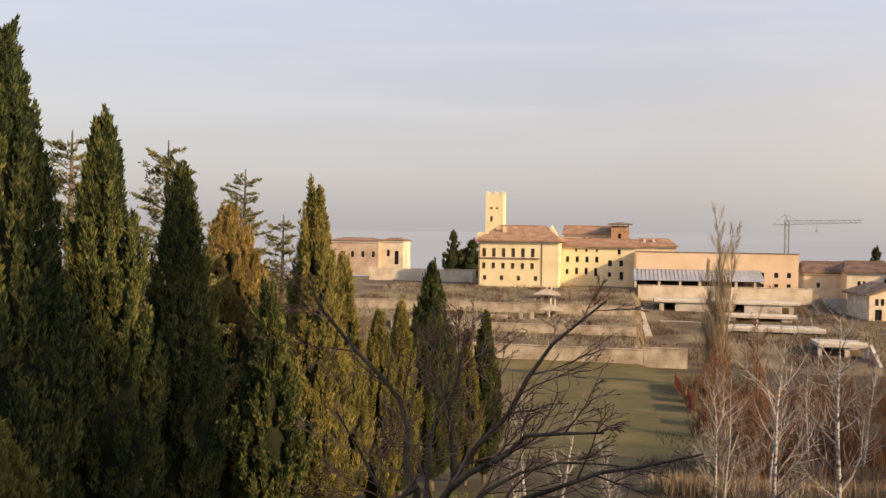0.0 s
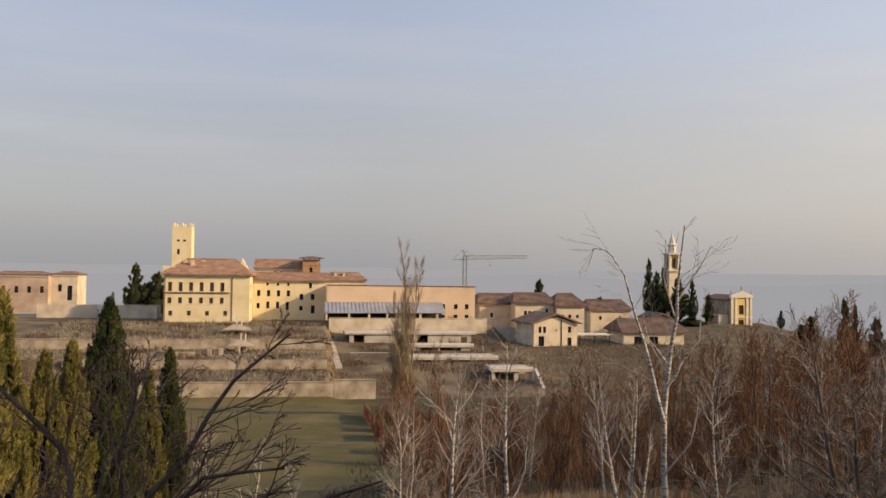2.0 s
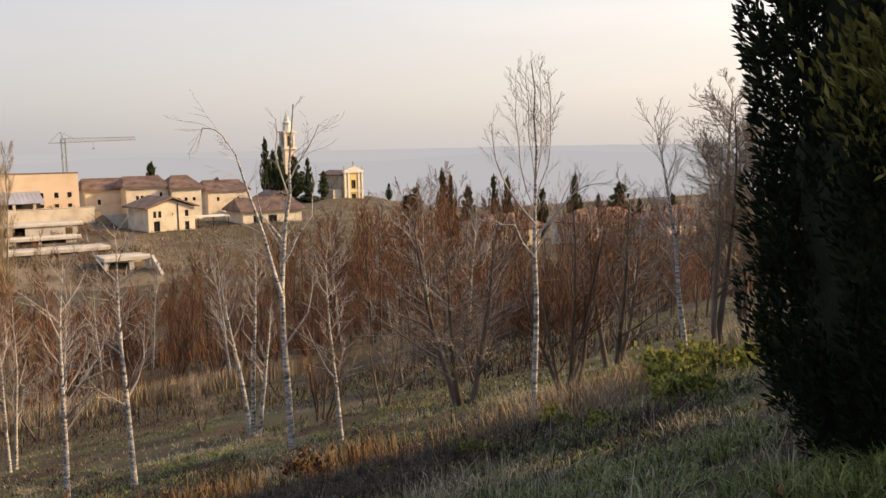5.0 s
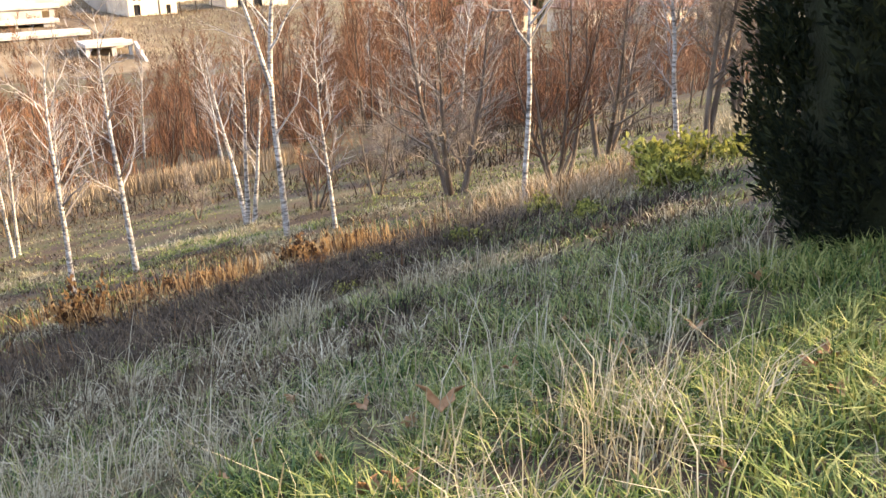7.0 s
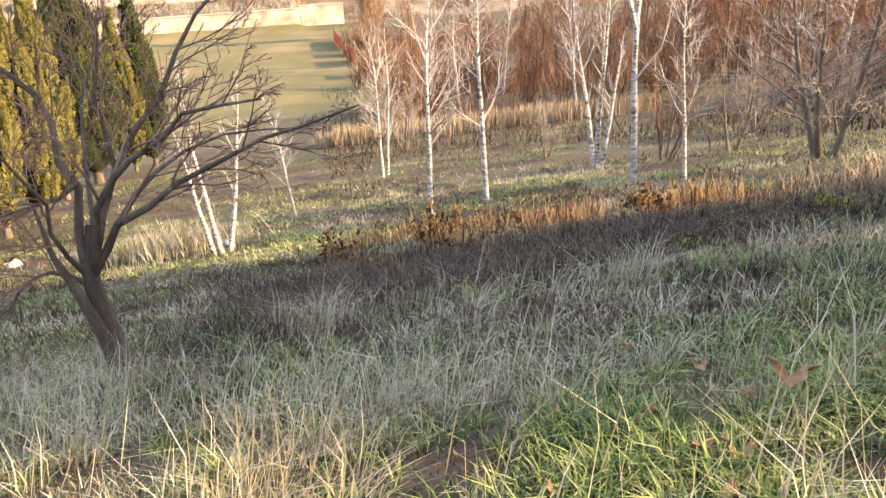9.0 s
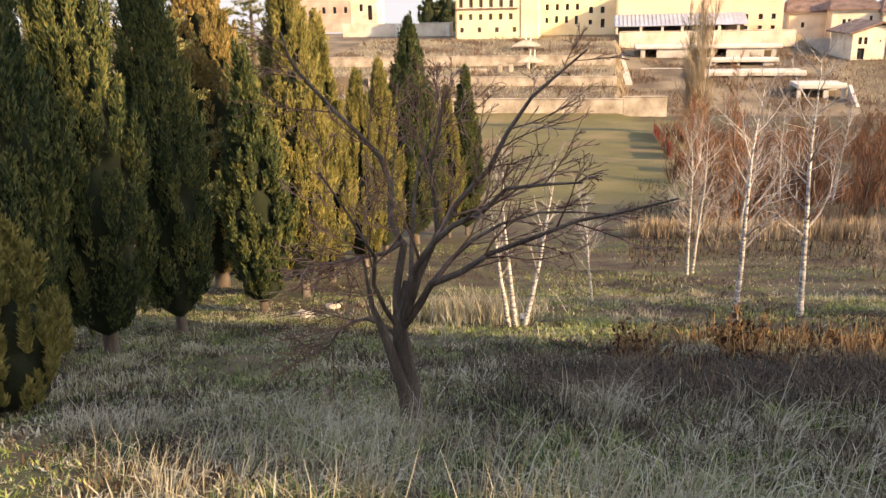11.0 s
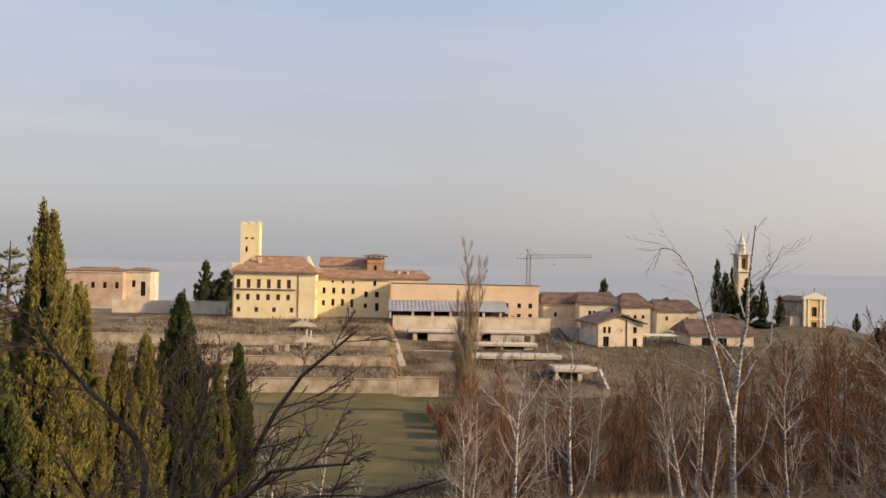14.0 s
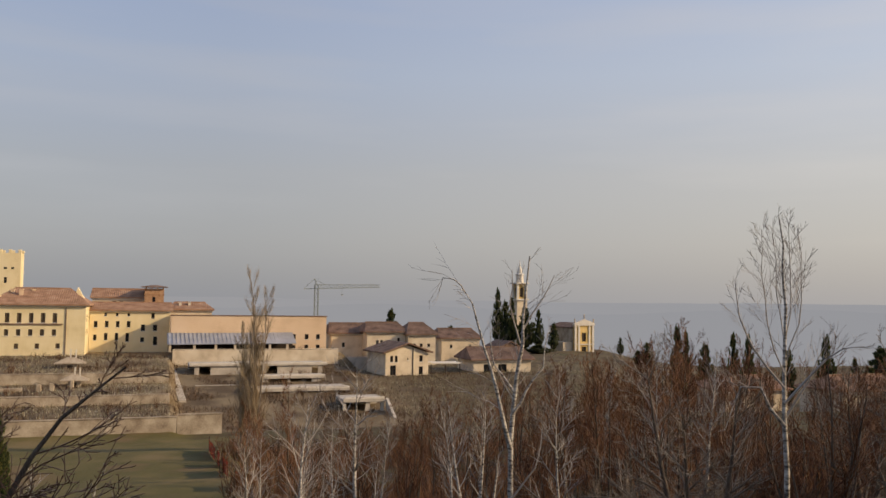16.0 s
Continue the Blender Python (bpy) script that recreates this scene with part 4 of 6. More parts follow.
def shoot(rng, spread, az=None):
    a = rng.uniform(0, 2 * math.pi) if az is None else az
    return Vector((math.cos(a) * math.sin(spread), math.sin(a) * math.sin(spread), math.cos(spread)))


def sprout(rng, wood, pts, r, depth, count, length, spread, lift, start=0.25, thin=0.0035, wobble=0.12):
    """Side shoots along a limb, and finer ones on those."""
    if depth <= 0:
        return
    for i in range(count):
        k = start + (1 - start) * (i + rng.random()) / count
        at = k * (len(pts) - 1)
        j = min(int(at), len(pts) - 2)
        p = pts[j].lerp(pts[j + 1], at - j)
        along = (pts[j + 1] - pts[j]).normalized()
        side = shoot(rng, math.pi / 2)
        side = (side - along * side.dot(along)).normalized()
        d = along * math.cos(spread) + side * math.sin(spread)
        le = length * (1.15 - 0.75 * k) * rng.uniform(0.6, 1.25)
        steps = 4 if depth > 1 else 3
        q = limb(rng, p, d, le, steps, wobble, lift)
        rr = max(thin, r * (1 - 0.7 * k) * 0.5)
        wood.tube(q, [rr + (thin * 0.6 - rr) * s / steps for s in range(steps + 1)], 4 if rr > 0.02 else 3)
        sprout(rng, wood, q, rr, depth - 1, max(3, int(count * 0.6)), le * 0.55, spread * 0.95, lift, 0.2, thin, wobble)


def bare_tree(name, label, category, seed, height, r, bark, twigs, count=16, depth=2, reach=0.38, spread=0.7, lift=0.06, start=0.25, lean=0.05, stems=1, thin=0.006, wobble=0.12, stem_spread=0.28, group=""):
    """A leafless tree: one or more tapered stems, limbs and twigs."""
    rng = random.Random(seed)
    root = tagged(new(name), label, category, group)
    fine = Wood()
    for s in range(stems):
        trunk = Wood()
        d = shoot(rng, stem_spread * rng.uniform(0.6, 1.2)) if stems > 1 else Vector((rng.uniform(-lean, lean), rng.uniform(-lean, lean), 1))
        h = height * (1.0 if s == 0 else rng.uniform(0.65, 0.95))
        foot = Vector((rng.uniform(-1, 1), rng.uniform(-1, 1), 0)) * (0.12 if stems > 1 else 0)
        pts = limb(rng, foot - Vector((0, 0, 0.25)), d, h + 0.25, 11, 0.035, 0.09)
        rr = r * (1 if stems == 1 else 0.7)
        radii = [rr * (1.35 if i == 0 else 1.0) * (1 - i / 11) ** 0.85 + thin for i in range(12)]
        trunk.tube(pts, radii, 8)
        raw_part("trunk", trunk.data(), bark, root, smooth=True)
        sprout(rng, fine, pts, rr, depth, count, h * reach, spread, lift, start, thin, wobble)
    raw_part("crown", fine.data(), twigs, root)
    return root


def stand(ob, x, y, turn=0.0, s=1.0, sz=None, sink=0.1):
    ob.matrix_world = Matrix.Translation(spot(x, y, sink)) @ Matrix.Rotation(radians(turn), 4, "Z") @ Matrix.Diagonal((s, s, sz or s, 1))
    return ob


def again(ob, x, y, turn=0.0, s=1.0, sz=None, sink=0.1, label=""):
    c = copy_thing(ob, Matrix.Identity(4))
    stand(c, x, y, turn, s, sz, sink)
    if label:
        c["label"] = label
    return c


def tufts(rng_np, centres, outs, size, up=0.75, spread=0.45, slim=0.24):
    """Small pointed sprays, two crossed blades each, at the centres, leaning outwards and up."""
    n = len(centres)
    d = outs * (1 - up) + np.array([0, 0, up]) + rng_np.normal(0, spread * 0.5, (n, 3))
    d /= np.linalg.norm(d, axis=1)[:, None]
    s = np.cross(d, rng_np.normal(0, 1, (n, 3)))
    s /= np.linalg.norm(s, axis=1)[:, None]
    t = np.cross(d, s)
    L = size * rng_np.uniform(0.6, 1.4, n)[:, None]
    w = L * slim
    vs = np.stack([centres - s * w * 0.5, centres + d * L * 0.5 + s * w, centres + d * L, centres + d * L * 0.45 - s * w, centres + d * L * 0.5 + t * w, centres + d * L * 0.5 - t * w], 1)
    faces = np.array([[0, 1, 2, 3], [0, 4, 2, 5]])[None] + (np.arange(n) * 6)[:, None, None]
    return vs.reshape(-1, 3).tolist(), faces.reshape(-1, 4).tolist()


def cypress(name, label, seed, height, width, foliage, count=9000, size=0.22, foot=0.06, belly=0.35, lumps=0.10, sprays=220, fat=0.12, core=0.74, waist=0.55, slim=0.13, up=0.8, group=""):
    """A column of dense upright sprays round a dark core, on a short trunk, with a ragged top of several tips."""
    g = np.random.default_rng(seed)
    root = tagged(new(name), label, "cypress tree", group)
    trunk = Wood()
    trunk.tube([Vector((0, 0, -0.4)), Vector((0, 0, height * 0.1)), Vector((0.02, 0, height * 0.6))], [width * 0.085, width * 0.06, width * 0.03], 8)
    raw_part("trunk", trunk.data(), M["bark"], root, smooth=True)

    def radius(k, a):
        base = np.where(k < belly, waist + (1 - waist) * np.sin(np.clip(k / belly, 0, 1) * np.pi / 2), np.clip(1 - np.clip((k - belly) / (1 - belly), 0, 1) ** 1.2, 0, 1) ** 0.95)
        base = base * np.clip((k + 0.012) / 0.05, 0.25, 1)
        wave = 1 + lumps * np.sin(3 * a + 17 * k + seed) + lumps * 0.7 * np.sin(7 * a - 29 * k + seed * 2) + lumps * 0.5 * np.sin(61 * k + 2 * a)
        return width / 2 * base * wave

    plumes = max(40, sprays)
    m = max(10, count // plumes)
    # flame-shaped plumes of foliage stand close together on the column, the dark core showing between
    pk, pa = g.random(plumes) ** 0.85 * 0.97, g.uniform(0, 2 * np.pi, plumes)
    pr, pz = radius(pk, pa) * g.uniform(0.78, 1.0, plumes), height * (foot + (1 - foot) * pk * 0.95)
    pl = np.clip(height * g.uniform(0.07, 0.14, plumes), 0.4, 1.3) * (1 - 0.45 * pk)
    lead = min(4, plumes)
    pr[:lead], pz[:lead], pl[:lead] = width * np.array([0.0, 0.05, 0.09, 0.12])[:lead], height * (0.85 - 0.035 * np.arange(lead)), height * 0.15
    ways = np.stack([np.cos(pa), np.sin(pa), np.zeros(plumes)], 1)
    root_p = ways * pr[:, None] + np.array([0, 0, 1]) * pz[:, None]
    along = ways * (0.05 + 0.28 * g.random(plumes) * (1 - pk))[:, None] + np.array([0, 0, 1.0]) + g.normal(0, 0.06, (plumes, 3))
    t = g.random((plumes, m))
    w = 2 * np.pi * g.random((plumes, m))
    thick = np.minimum(pl, 0.95)[:, None] * fat * np.sin(np.pi * (0.12 + 0.86 * t)) ** 0.8 * np.sqrt(g.uniform(0.3, 1.15, (plumes, m)))
    ring = np.stack([np.cos(w), np.sin(w), np.zeros_like(w)], 2)
    c = (root_p[:, None] + along[:, None] * (pl[:, None] * t)[..., None] + ring * thick[..., None]).reshape(-1, 3)
    o = (ring * 0.6 + ways[:, None] * 0.6).reshape(-1, 3)
    raw_part("crown", tufts(g, c, o, size, up, slim=slim), foliage, root)
    # solid dark core: blocks the view through and paints the inner shade
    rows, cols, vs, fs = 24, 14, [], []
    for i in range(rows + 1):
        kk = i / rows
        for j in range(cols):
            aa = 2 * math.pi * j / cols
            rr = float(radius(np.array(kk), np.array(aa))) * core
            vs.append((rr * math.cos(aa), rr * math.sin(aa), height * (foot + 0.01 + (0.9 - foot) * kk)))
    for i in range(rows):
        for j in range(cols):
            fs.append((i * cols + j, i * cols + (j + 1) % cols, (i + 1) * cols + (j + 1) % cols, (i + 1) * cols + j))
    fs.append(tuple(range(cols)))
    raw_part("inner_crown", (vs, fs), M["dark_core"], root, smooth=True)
    return root


ROW = "cypress row along the lawn"
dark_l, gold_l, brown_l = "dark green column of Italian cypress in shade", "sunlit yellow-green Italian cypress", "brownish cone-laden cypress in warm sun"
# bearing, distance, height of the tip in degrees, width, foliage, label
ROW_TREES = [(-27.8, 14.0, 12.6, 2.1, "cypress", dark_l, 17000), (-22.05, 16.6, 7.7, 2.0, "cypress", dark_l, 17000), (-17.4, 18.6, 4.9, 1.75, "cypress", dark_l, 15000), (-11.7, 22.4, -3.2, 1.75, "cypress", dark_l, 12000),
             (-8.75, 25.6, 3.95, 2.0, "cypress_sunlit", gold_l, 15000), (-14.3, 30.0, 2.1, 3.7, "cypress_brown", brown_l, 20000), (-6.8, 30.0, -1.35, 1.8, "cypress_sunlit", gold_l, 11000),
             (-4.4, 34.7, -5.0, 2.0, "cypress_sunlit", gold_l, 9000), (-2.9, 39.0, -4.3, 1.9, "cypress_sunlit", gold_l, 8000), (-0.8, 43.0, -1.6, 3.4, "cypress", "olive-green Italian cypress with browned sprays", 14000),
             (2.85, 46.0, -4.9, 1.8, "cypress", dark_l, 9000), (1.6, 45.0, -6.2, 1.5, "cypress_sunlit", gold_l, 7000), (-28.4, 10.6, -11.0, 1.4, "cypress_sunlit", gold_l, 9000)]
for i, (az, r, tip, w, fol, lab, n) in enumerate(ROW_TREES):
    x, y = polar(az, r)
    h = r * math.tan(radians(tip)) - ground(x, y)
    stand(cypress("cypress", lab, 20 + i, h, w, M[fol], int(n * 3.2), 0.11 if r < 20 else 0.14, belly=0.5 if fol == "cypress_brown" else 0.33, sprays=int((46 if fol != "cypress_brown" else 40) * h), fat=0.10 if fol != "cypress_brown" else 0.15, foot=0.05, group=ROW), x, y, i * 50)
# the dark one close by, backlit darkness put into its foliage colour
near_c = stand(cypress("cypress", "tall shaggy cypress close by, coloured dark as against the light", 71, 9.4, 3.3, M["cypress_backlit"], 170000, 0.085, foot=0.0, belly=0.30, lumps=0.07, sprays=1000, slim=0.13, up=0.45, fat=0.13, core=0.84, waist=0.84), 7.38, 1.34, 0, sink=0.7)
# a cluster of sprays on its unlit side, sunlight painted in by colour
g = np.random.default_rng(8)
c = np.array([(-1.62, 0.36, 3.1)]) + g.normal(0, 1, (900, 3)) * np.array([0.14, 0.16, 0.20])
c = np.concatenate([c, np.array([(-1.52, 0.0, 3.4)]) + g.normal(0, 1, (500, 3)) * np.array([0.12, 0.2, 0.12])])
raw_part("sunlit_spray", tufts(g, c, np.tile([-0.9, 0.2, 0.0], (1400, 1)), 0.10, 0.5, slim=0.13), M["cypress_sunlit"], near_c, "sprays coloured yellow-green as if sunlit")
# two trees added out of view, only to shade the row and slope
bank = cypress("cypress", "unseen cypress added to cast shade on the row and slope", 72, 10.5, 3.2, M["cypress"], 9000, 0.3)
for i, (x, y, s) in enumerate(((16.4, -3.0, 1.35), (18.0, 0.2, 1.45))):
    stand(bank if i == 0 else copy_thing(bank, Matrix.Identity(4)), x, y, x * 40, s)
far_c = cypress("cypress", "dark far cypress spire on the ridge", 90, 12.0, 3.4, M["cypress"], 3600, 0.5, sprays=70)
stand(far_c, 0, 0)


for i, (az, r, el, w) in enumerate([(42.26, 330, -2.1, 0.75), (43.4, 320, -2.9, 1.3), (44.0, 320, -2.4, 1.5), (45.86, 250, -1.3, 1.2), (46.42, 250, -1.6, 0.9), (49.3, 240, -1.7, 1.1), (50.2, 240, -1.8, 1.1), (52.54, 250, -2.6, 1.2),
                                    (54.7, 250, -1.7, 1.4), (56.26, 260, -3.0, 1.0), (57.67, 260, -2.3, 2.6), (34.18, 330, 1.0, 1.3), (34.7, 332, 0.2, 1.5), (35.1, 335, 0.5, 1.2), (36.0, 330, -0.2, 2.2), (36.9, 325, -0.35, 1.2),
                                    (37.9, 330, -1.2, 1.2), (32.6, 320, -1.9, 1.2), (31.0, 300, -1.5, 1.5), (58.9, 262, -3.3, 1.0), (61.0, 262, -3.0, 1.2), (47.6, 245, -2.4, 1.5)]):
    x, y = polar(az, r)
    zz = ground(x, y)
    h = max(5, r * math.tan(radians(el)) - zz)
    ob = far_c if i == 0 else copy_thing(far_c, Matrix.Identity(4))
    stand(ob, x, y, i * 37, w, h / 12.0, 0.2)
for az, r, el, w in ((27.0, 262, -0.45, 1.5), (30.6, 262, -1.7, 1.6), (29.9, 262, -2.2, 1.0)):
    x, y = polar(az, r)
    again(far_c, x, y, az * 9, w, (r * math.tan(radians(el)) - ground(x, y)) / 12.0, label="dark conifer behind the old roofs")
for az, r, el, w in ((36.9, 300, -2.7, 3.0), (38.0, 296, -3.3, 2.4)):
    x, y = polar(az, r)
    again(far_c, x, y, az * 9, w, (r * math.tan(radians(el)) - ground(x, y)) / 12.0, label="broad olive-green evergreen below the church")
for u, v, top, w in ((-56, 280, 1.0, 2.0), (-49.5, 280, -1.6, 2.4), (-52.5, 284, -4.5, 1.6)):
    x, y = u * TC + v * TS, -u * TS + v * TC
    again(far_c, x, y, u * 9, w, (top - ground(x, y)) / 12.0, label="dark broad evergreen beside the villa garden")

# birches on the slope: x, y, height, stem radius
birch_l = "slim leafless white-barked birch on the slope"
B1 = bare_tree("birch_tree", birch_l, "birch tree", 301, 6.0, 0.075, M["birch"], M["birch_twig"], 22, 2, 0.30, 0.75, 0.09, 0.3, thin=0.005, wobble=0.10, group="birches on the slope")
B2 = bare_tree("birch_tree", birch_l, "birch tree", 302, 6.0, 0.07, M["birch"], M["birch_twig"], 20, 2, 0.32, 0.9, 0.12, 0.3, thin=0.005, wobble=0.11, group="birches on the slope")
B4 = bare_tree("birch_tree", "white birch with several stems from one foot", "birch tree", 304, 5.0, 0.105, M["birch"], M["birch_twig"], 11, 2, 0.26, 0.7, 0.08, 0.4, thin=0.005, wobble=0.08, stems=3, stem_spread=0.25, group="birches on the slope")


def drawn_birch(label, seed, az, r, stems, count, length, lift, thin=0.0045):
    """A birch whose stems and boughs follow given lines: across the view, height, and radius at the foot of each."""
    rng = random.Random(seed)
    root = tagged(new("birch_tree"), label, "birch tree", "birches on the slope")
    fine = Wood()
    for i, (radius, shoots, line_pts) in enumerate(stems):
        pts = [Vector((a, 0.12 * b * math.sin(seed + i) * (i > 0), b)) for a, b in line_pts]
        out = [pts[0]]
        for a, b in zip(pts, pts[1:]):
            out += [a.lerp(b, 0.5) + Vector((rng.gauss(0, 0.03), rng.gauss(0, 0.03), 0)), b]
        wood = Wood()
        wood.tube(out, [radius * (1 - 0.88 * k / (len(out) - 1)) + thin for k in range(len(out))], 8)
        raw_part("trunk" if i == 0 else "bough", wood.data(), M["birch"] if radius > 0.02 else M["birch_twig"], root, smooth=True)
        sprout(rng, fine, out, radius * 0.5, 2, int(count * shoots), length, 0.6, lift, 0.45 if i == 0 else 0.2, thin, 0.12)
    raw_part("crown", fine.data(), M["birch_twig"], root)
    x, y = polar(az, r)
    return stand(root, x, y, -az)


drawn_birch("tall white birch forking into two bare stems with hanging whips", 3, 35.5, 19.4,
            [(0.085, 0.7, ((0.0, -0.3), (-0.05, 1.6), (-0.10, 3.9), (0.04, 5.4), (0.16, 6.6), (0.30, 8.0))), (0.05, 0.8, ((-0.10, 3.7), (-0.30, 4.5), (-0.52, 5.4), (-0.88, 6.6), (-1.15, 7.2))),
             (0.012, 0.4, ((-1.13, 7.16), (-1.35, 7.42), (-1.6, 7.46), (-1.72, 7.1))), (0.03, 0.6, ((-0.10, 4.4), (0.25, 5.0), (0.62, 5.5), (0.75, 6.4))), (0.025, 0.6, ((-0.04, 4.9), (-0.5, 5.5), (-0.6, 6.3))),
             (0.02, 0.6, ((0.12, 6.2), (0.6, 7.0), (0.9, 7.6))), (0.018, 0.5, ((0.1, 6.0), (-0.15, 6.9), (-0.1, 7.7))), (0.02, 0.4, ((-0.06, 2.6), (0.45, 3.3), (0.6, 4.2)))], 13, 1.1, -0.02, 0.004)
drawn_birch("slim birch with a fan of upright bare shoots above arching boughs", 5, 52.45, 14.6,
            [(0.055, 0.6, ((0.0, -0.3), (0.0, 1.5), (-0.02, 3.0), (0.0, 4.2), (-0.02, 5.3), (-0.06, 6.2))), (0.009, 1.0, ((0.0, 3.7), (-0.25, 4.5), (-0.33, 5.3), (-0.32, 6.0))), (0.009, 1.0, ((0.0, 3.7), (0.22, 4.5), (0.26, 5.3), (0.22, 6.0))),
             (0.008, 1.0, ((0.0, 4.1), (-0.12, 5.0), (-0.18, 6.1))), (0.008, 1.0, ((0.0, 4.2), (0.1, 5.2), (0.08, 6.15))), (0.018, 0.6, ((0.0, 3.5), (-0.45, 4.1), (-0.66, 4.6), (-0.72, 5.2))), (0.018, 0.6, ((0.0, 3.3), (0.5, 3.9), (0.8, 4.15), (1.1, 4.2))),
             (0.025, 0.5, ((0.0, 2.9), (-0.35, 3.5), (-0.65, 3.5), (-0.9, 2.8))), (0.018, 0.6, ((0.0, 3.0), (0.35, 3.6), (0.65, 4.3)))], 15, 0.75, 0.08, 0.003)
stand(B1, 6.45, 16.6, 10, 0.86)
stand(B2, 8.18, 17.35, 80, 0.98)
again(B1, 9.1, 28.2, 200, 0.9)
again(B2, 11.56, 14.32, 160, 0.72)
stand(B4, 1.88, 17.5, 40, 0.85)
again(B4, 12.99, 20.07, 140, 1.05)
again(B1, 16.4, 8.6, 70, 0.9)
again(B2, 9.5, 28.8, 300, 0.9)
again(B1, 4.4, 21.5, 120, 0.6)
# fruit and field trees
m_l = "dark-stemmed leafless tree with fine grey twigs"
T1 = bare_tree("bare_tree", m_l, "tree", 311, 5.2, 0.13, M["bark"], M["grey_twig"], 15, 3, 0.42, 0.75, 0.05, 0.22, stems=3, stem_spread=0.4, thin=0.005)
stand(T1, 14.85, 13.68, 0, 1.0)
T2 = bare_tree("bare_tree", "many-stemmed leafless tree with rusty bark", "tree", 312, 4.6, 0.075, M["bark"], M["twig"], 11, 3, 0.36, 0.65, 0.05, 0.25, thin=0.005, stems=6, stem_spread=0.45)
stand(T2, 14.67, 10.52, 0, 0.95)
again(T2, 14.66, 19.1, 90, 0.75, label=m_l)
again(T1, 18.5, 11.8, 130, 0.9)
T3 = bare_tree("bare_tree", "pale grey leafless tree with a dense round crown", "tree", 313, 7.6, 0.14, M["bark"], M["grey_twig"], 20, 3, 0.36, 0.75, 0.05, 0.28, stems=2, stem_spread=0.18, thin=0.006)
stand(T3, 16.6, 8.0, 0, 0.72)
again(T3, 17.6, 7.4, 90, 0.7)
again(T3, 21.0, 9.5, 150, 0.85)
for x, y, s in ((15.85, 17.7, 0.55), (20.85, 22.2, 0.6), (14.4, 25.5, 0.4), (13.0, 36.5, 0.7), (22.5, 20.5, 0.6), (19.0, 17.0, 0.55)):
    again(T1, x, y, x * 33, s)

# the old fruit tree in front of the row
fruit = tagged(new("fruit_tree"), "old leafless fruit tree with spreading crooked limbs", "fruit tree")
rng = random.Random(5)
trunk, fine = Wood(), Wood()
trunk.tube([Vector(p) for p in ((0.10, 0, -0.3), (0.06, 0, 0.05), (0.0, 0, 0.5), (-0.06, 0, 0.95), (-0.07, 0, 1.15), (0.02, 0.06, 1.55))], [0.16, 0.12, 0.095, 0.09, 0.07, 0.04], 9)
trunk.tube([Vector(p) for p in ((0.02, -0.05, -0.2), (-0.06, -0.08, 0.45), (-0.2, -0.08, 0.95), (-0.34, -0.06, 1.35), (-0.40, -0.1, 1.9))], [0.09, 0.07, 0.05, 0.03, 0.012], 7)
BOUGHS = [((-0.10, 0, 1.05), (0.0, 0.15, 1.9), (-0.1, 0.3, 2.5), (-0.35, 0.4, 2.95), (-0.95, 0.5, 3.6), (-1.1, 0.5, 4.0)), ((-0.06, 0, 1.05), (0.25, -0.2, 1.6), (0.8, -0.4, 1.95), (1.6, -0.6, 2.3), (2.5, -0.7, 2.5)),
         ((0.0, 0, 1.2), (0.35, 0.2, 2.0), (0.9, 0.4, 2.6), (1.35, 0.5, 3.3), (1.9, 0.5, 3.75)), ((-0.06, 0, 1.1), (0.1, -0.3, 1.8), (0.45, -0.6, 2.3), (0.9, -0.9, 2.7), (1.5, -1.2, 2.8))]
SHOOTS = [((-0.1, 0, 1.0), (-0.4, 0.1, 1.15), (-0.7, 0.2, 1.0), (-1.0, 0.2, 0.75)), ((0.0, 0.15, 1.95), (-0.4, 0.0, 1.85), (-0.9, -0.1, 1.8)), ((0.25, -0.2, 1.6), (0.7, 0.1, 1.95), (1.4, 0.3, 2.15), (2.2, 0.5, 2.05)),
         ((-0.1, 0, 1.1), (-0.3, -0.4, 1.7), (-0.4, -0.7, 2.3), (-0.7, -0.9, 2.9)), ((0.0, 0, 1.2), (0.1, 0.6, 1.9), (0.2, 1.1, 2.5), (0.5, 1.4, 3.1)), ((0.35, 0.2, 2.0), (0.3, 0.3, 2.7), (0.45, 0.3, 3.4))]
for i, q in enumerate(BOUGHS + SHOOTS):
    pts = [Vector(p) for p in q]
    out = [pts[0]]
    for a, b in zip(pts, pts[1:]):
        out += [a.lerp(b, 0.5) + Vector((rng.gauss(0, 0.03), rng.gauss(0, 0.03), rng.gauss(0, 0.03))), b]
    r0 = 0.042 if i < 4 else 0.025
    limb_w = Wood()
    limb_w.tube(out, [r0 * (1 - 0.85 * k / (len(out) - 1)) + 0.004 for k in range(len(out))], 6)
    raw_part("limb", limb_w.data(), M["dark_bark"], fruit, smooth=True)
    sprout(rng, fine, out, r0, 3, 10, 1.15, 0.7, 0.01, 0.25, 0.0055, 0.12)
raw_part("trunk", trunk.data(), M["dark_bark"], fruit, smooth=True)
raw_part("crown", fine.data(), M["dark_twig"], fruit)
fruit.matrix_world = Matrix.Translation(spot(-0.30, 8.05)) @ Matrix.Rotation(radians(2), 4, "Z")

# poplar in the valley
poplar = bare_tree("poplar_tree", "tall narrow leafless poplar in the valley", "poplar tree", 331, 23.6, 0.20, M["grey_twig"], M["reed"], 38, 2, 0.24, 0.38, 0.10, 0.08, thin=0.016, wobble=0.05, stems=3, stem_spread=0.035)
x, y = 13.2 * TC + 120 * TS, -13.2 * TS + 120 * TC
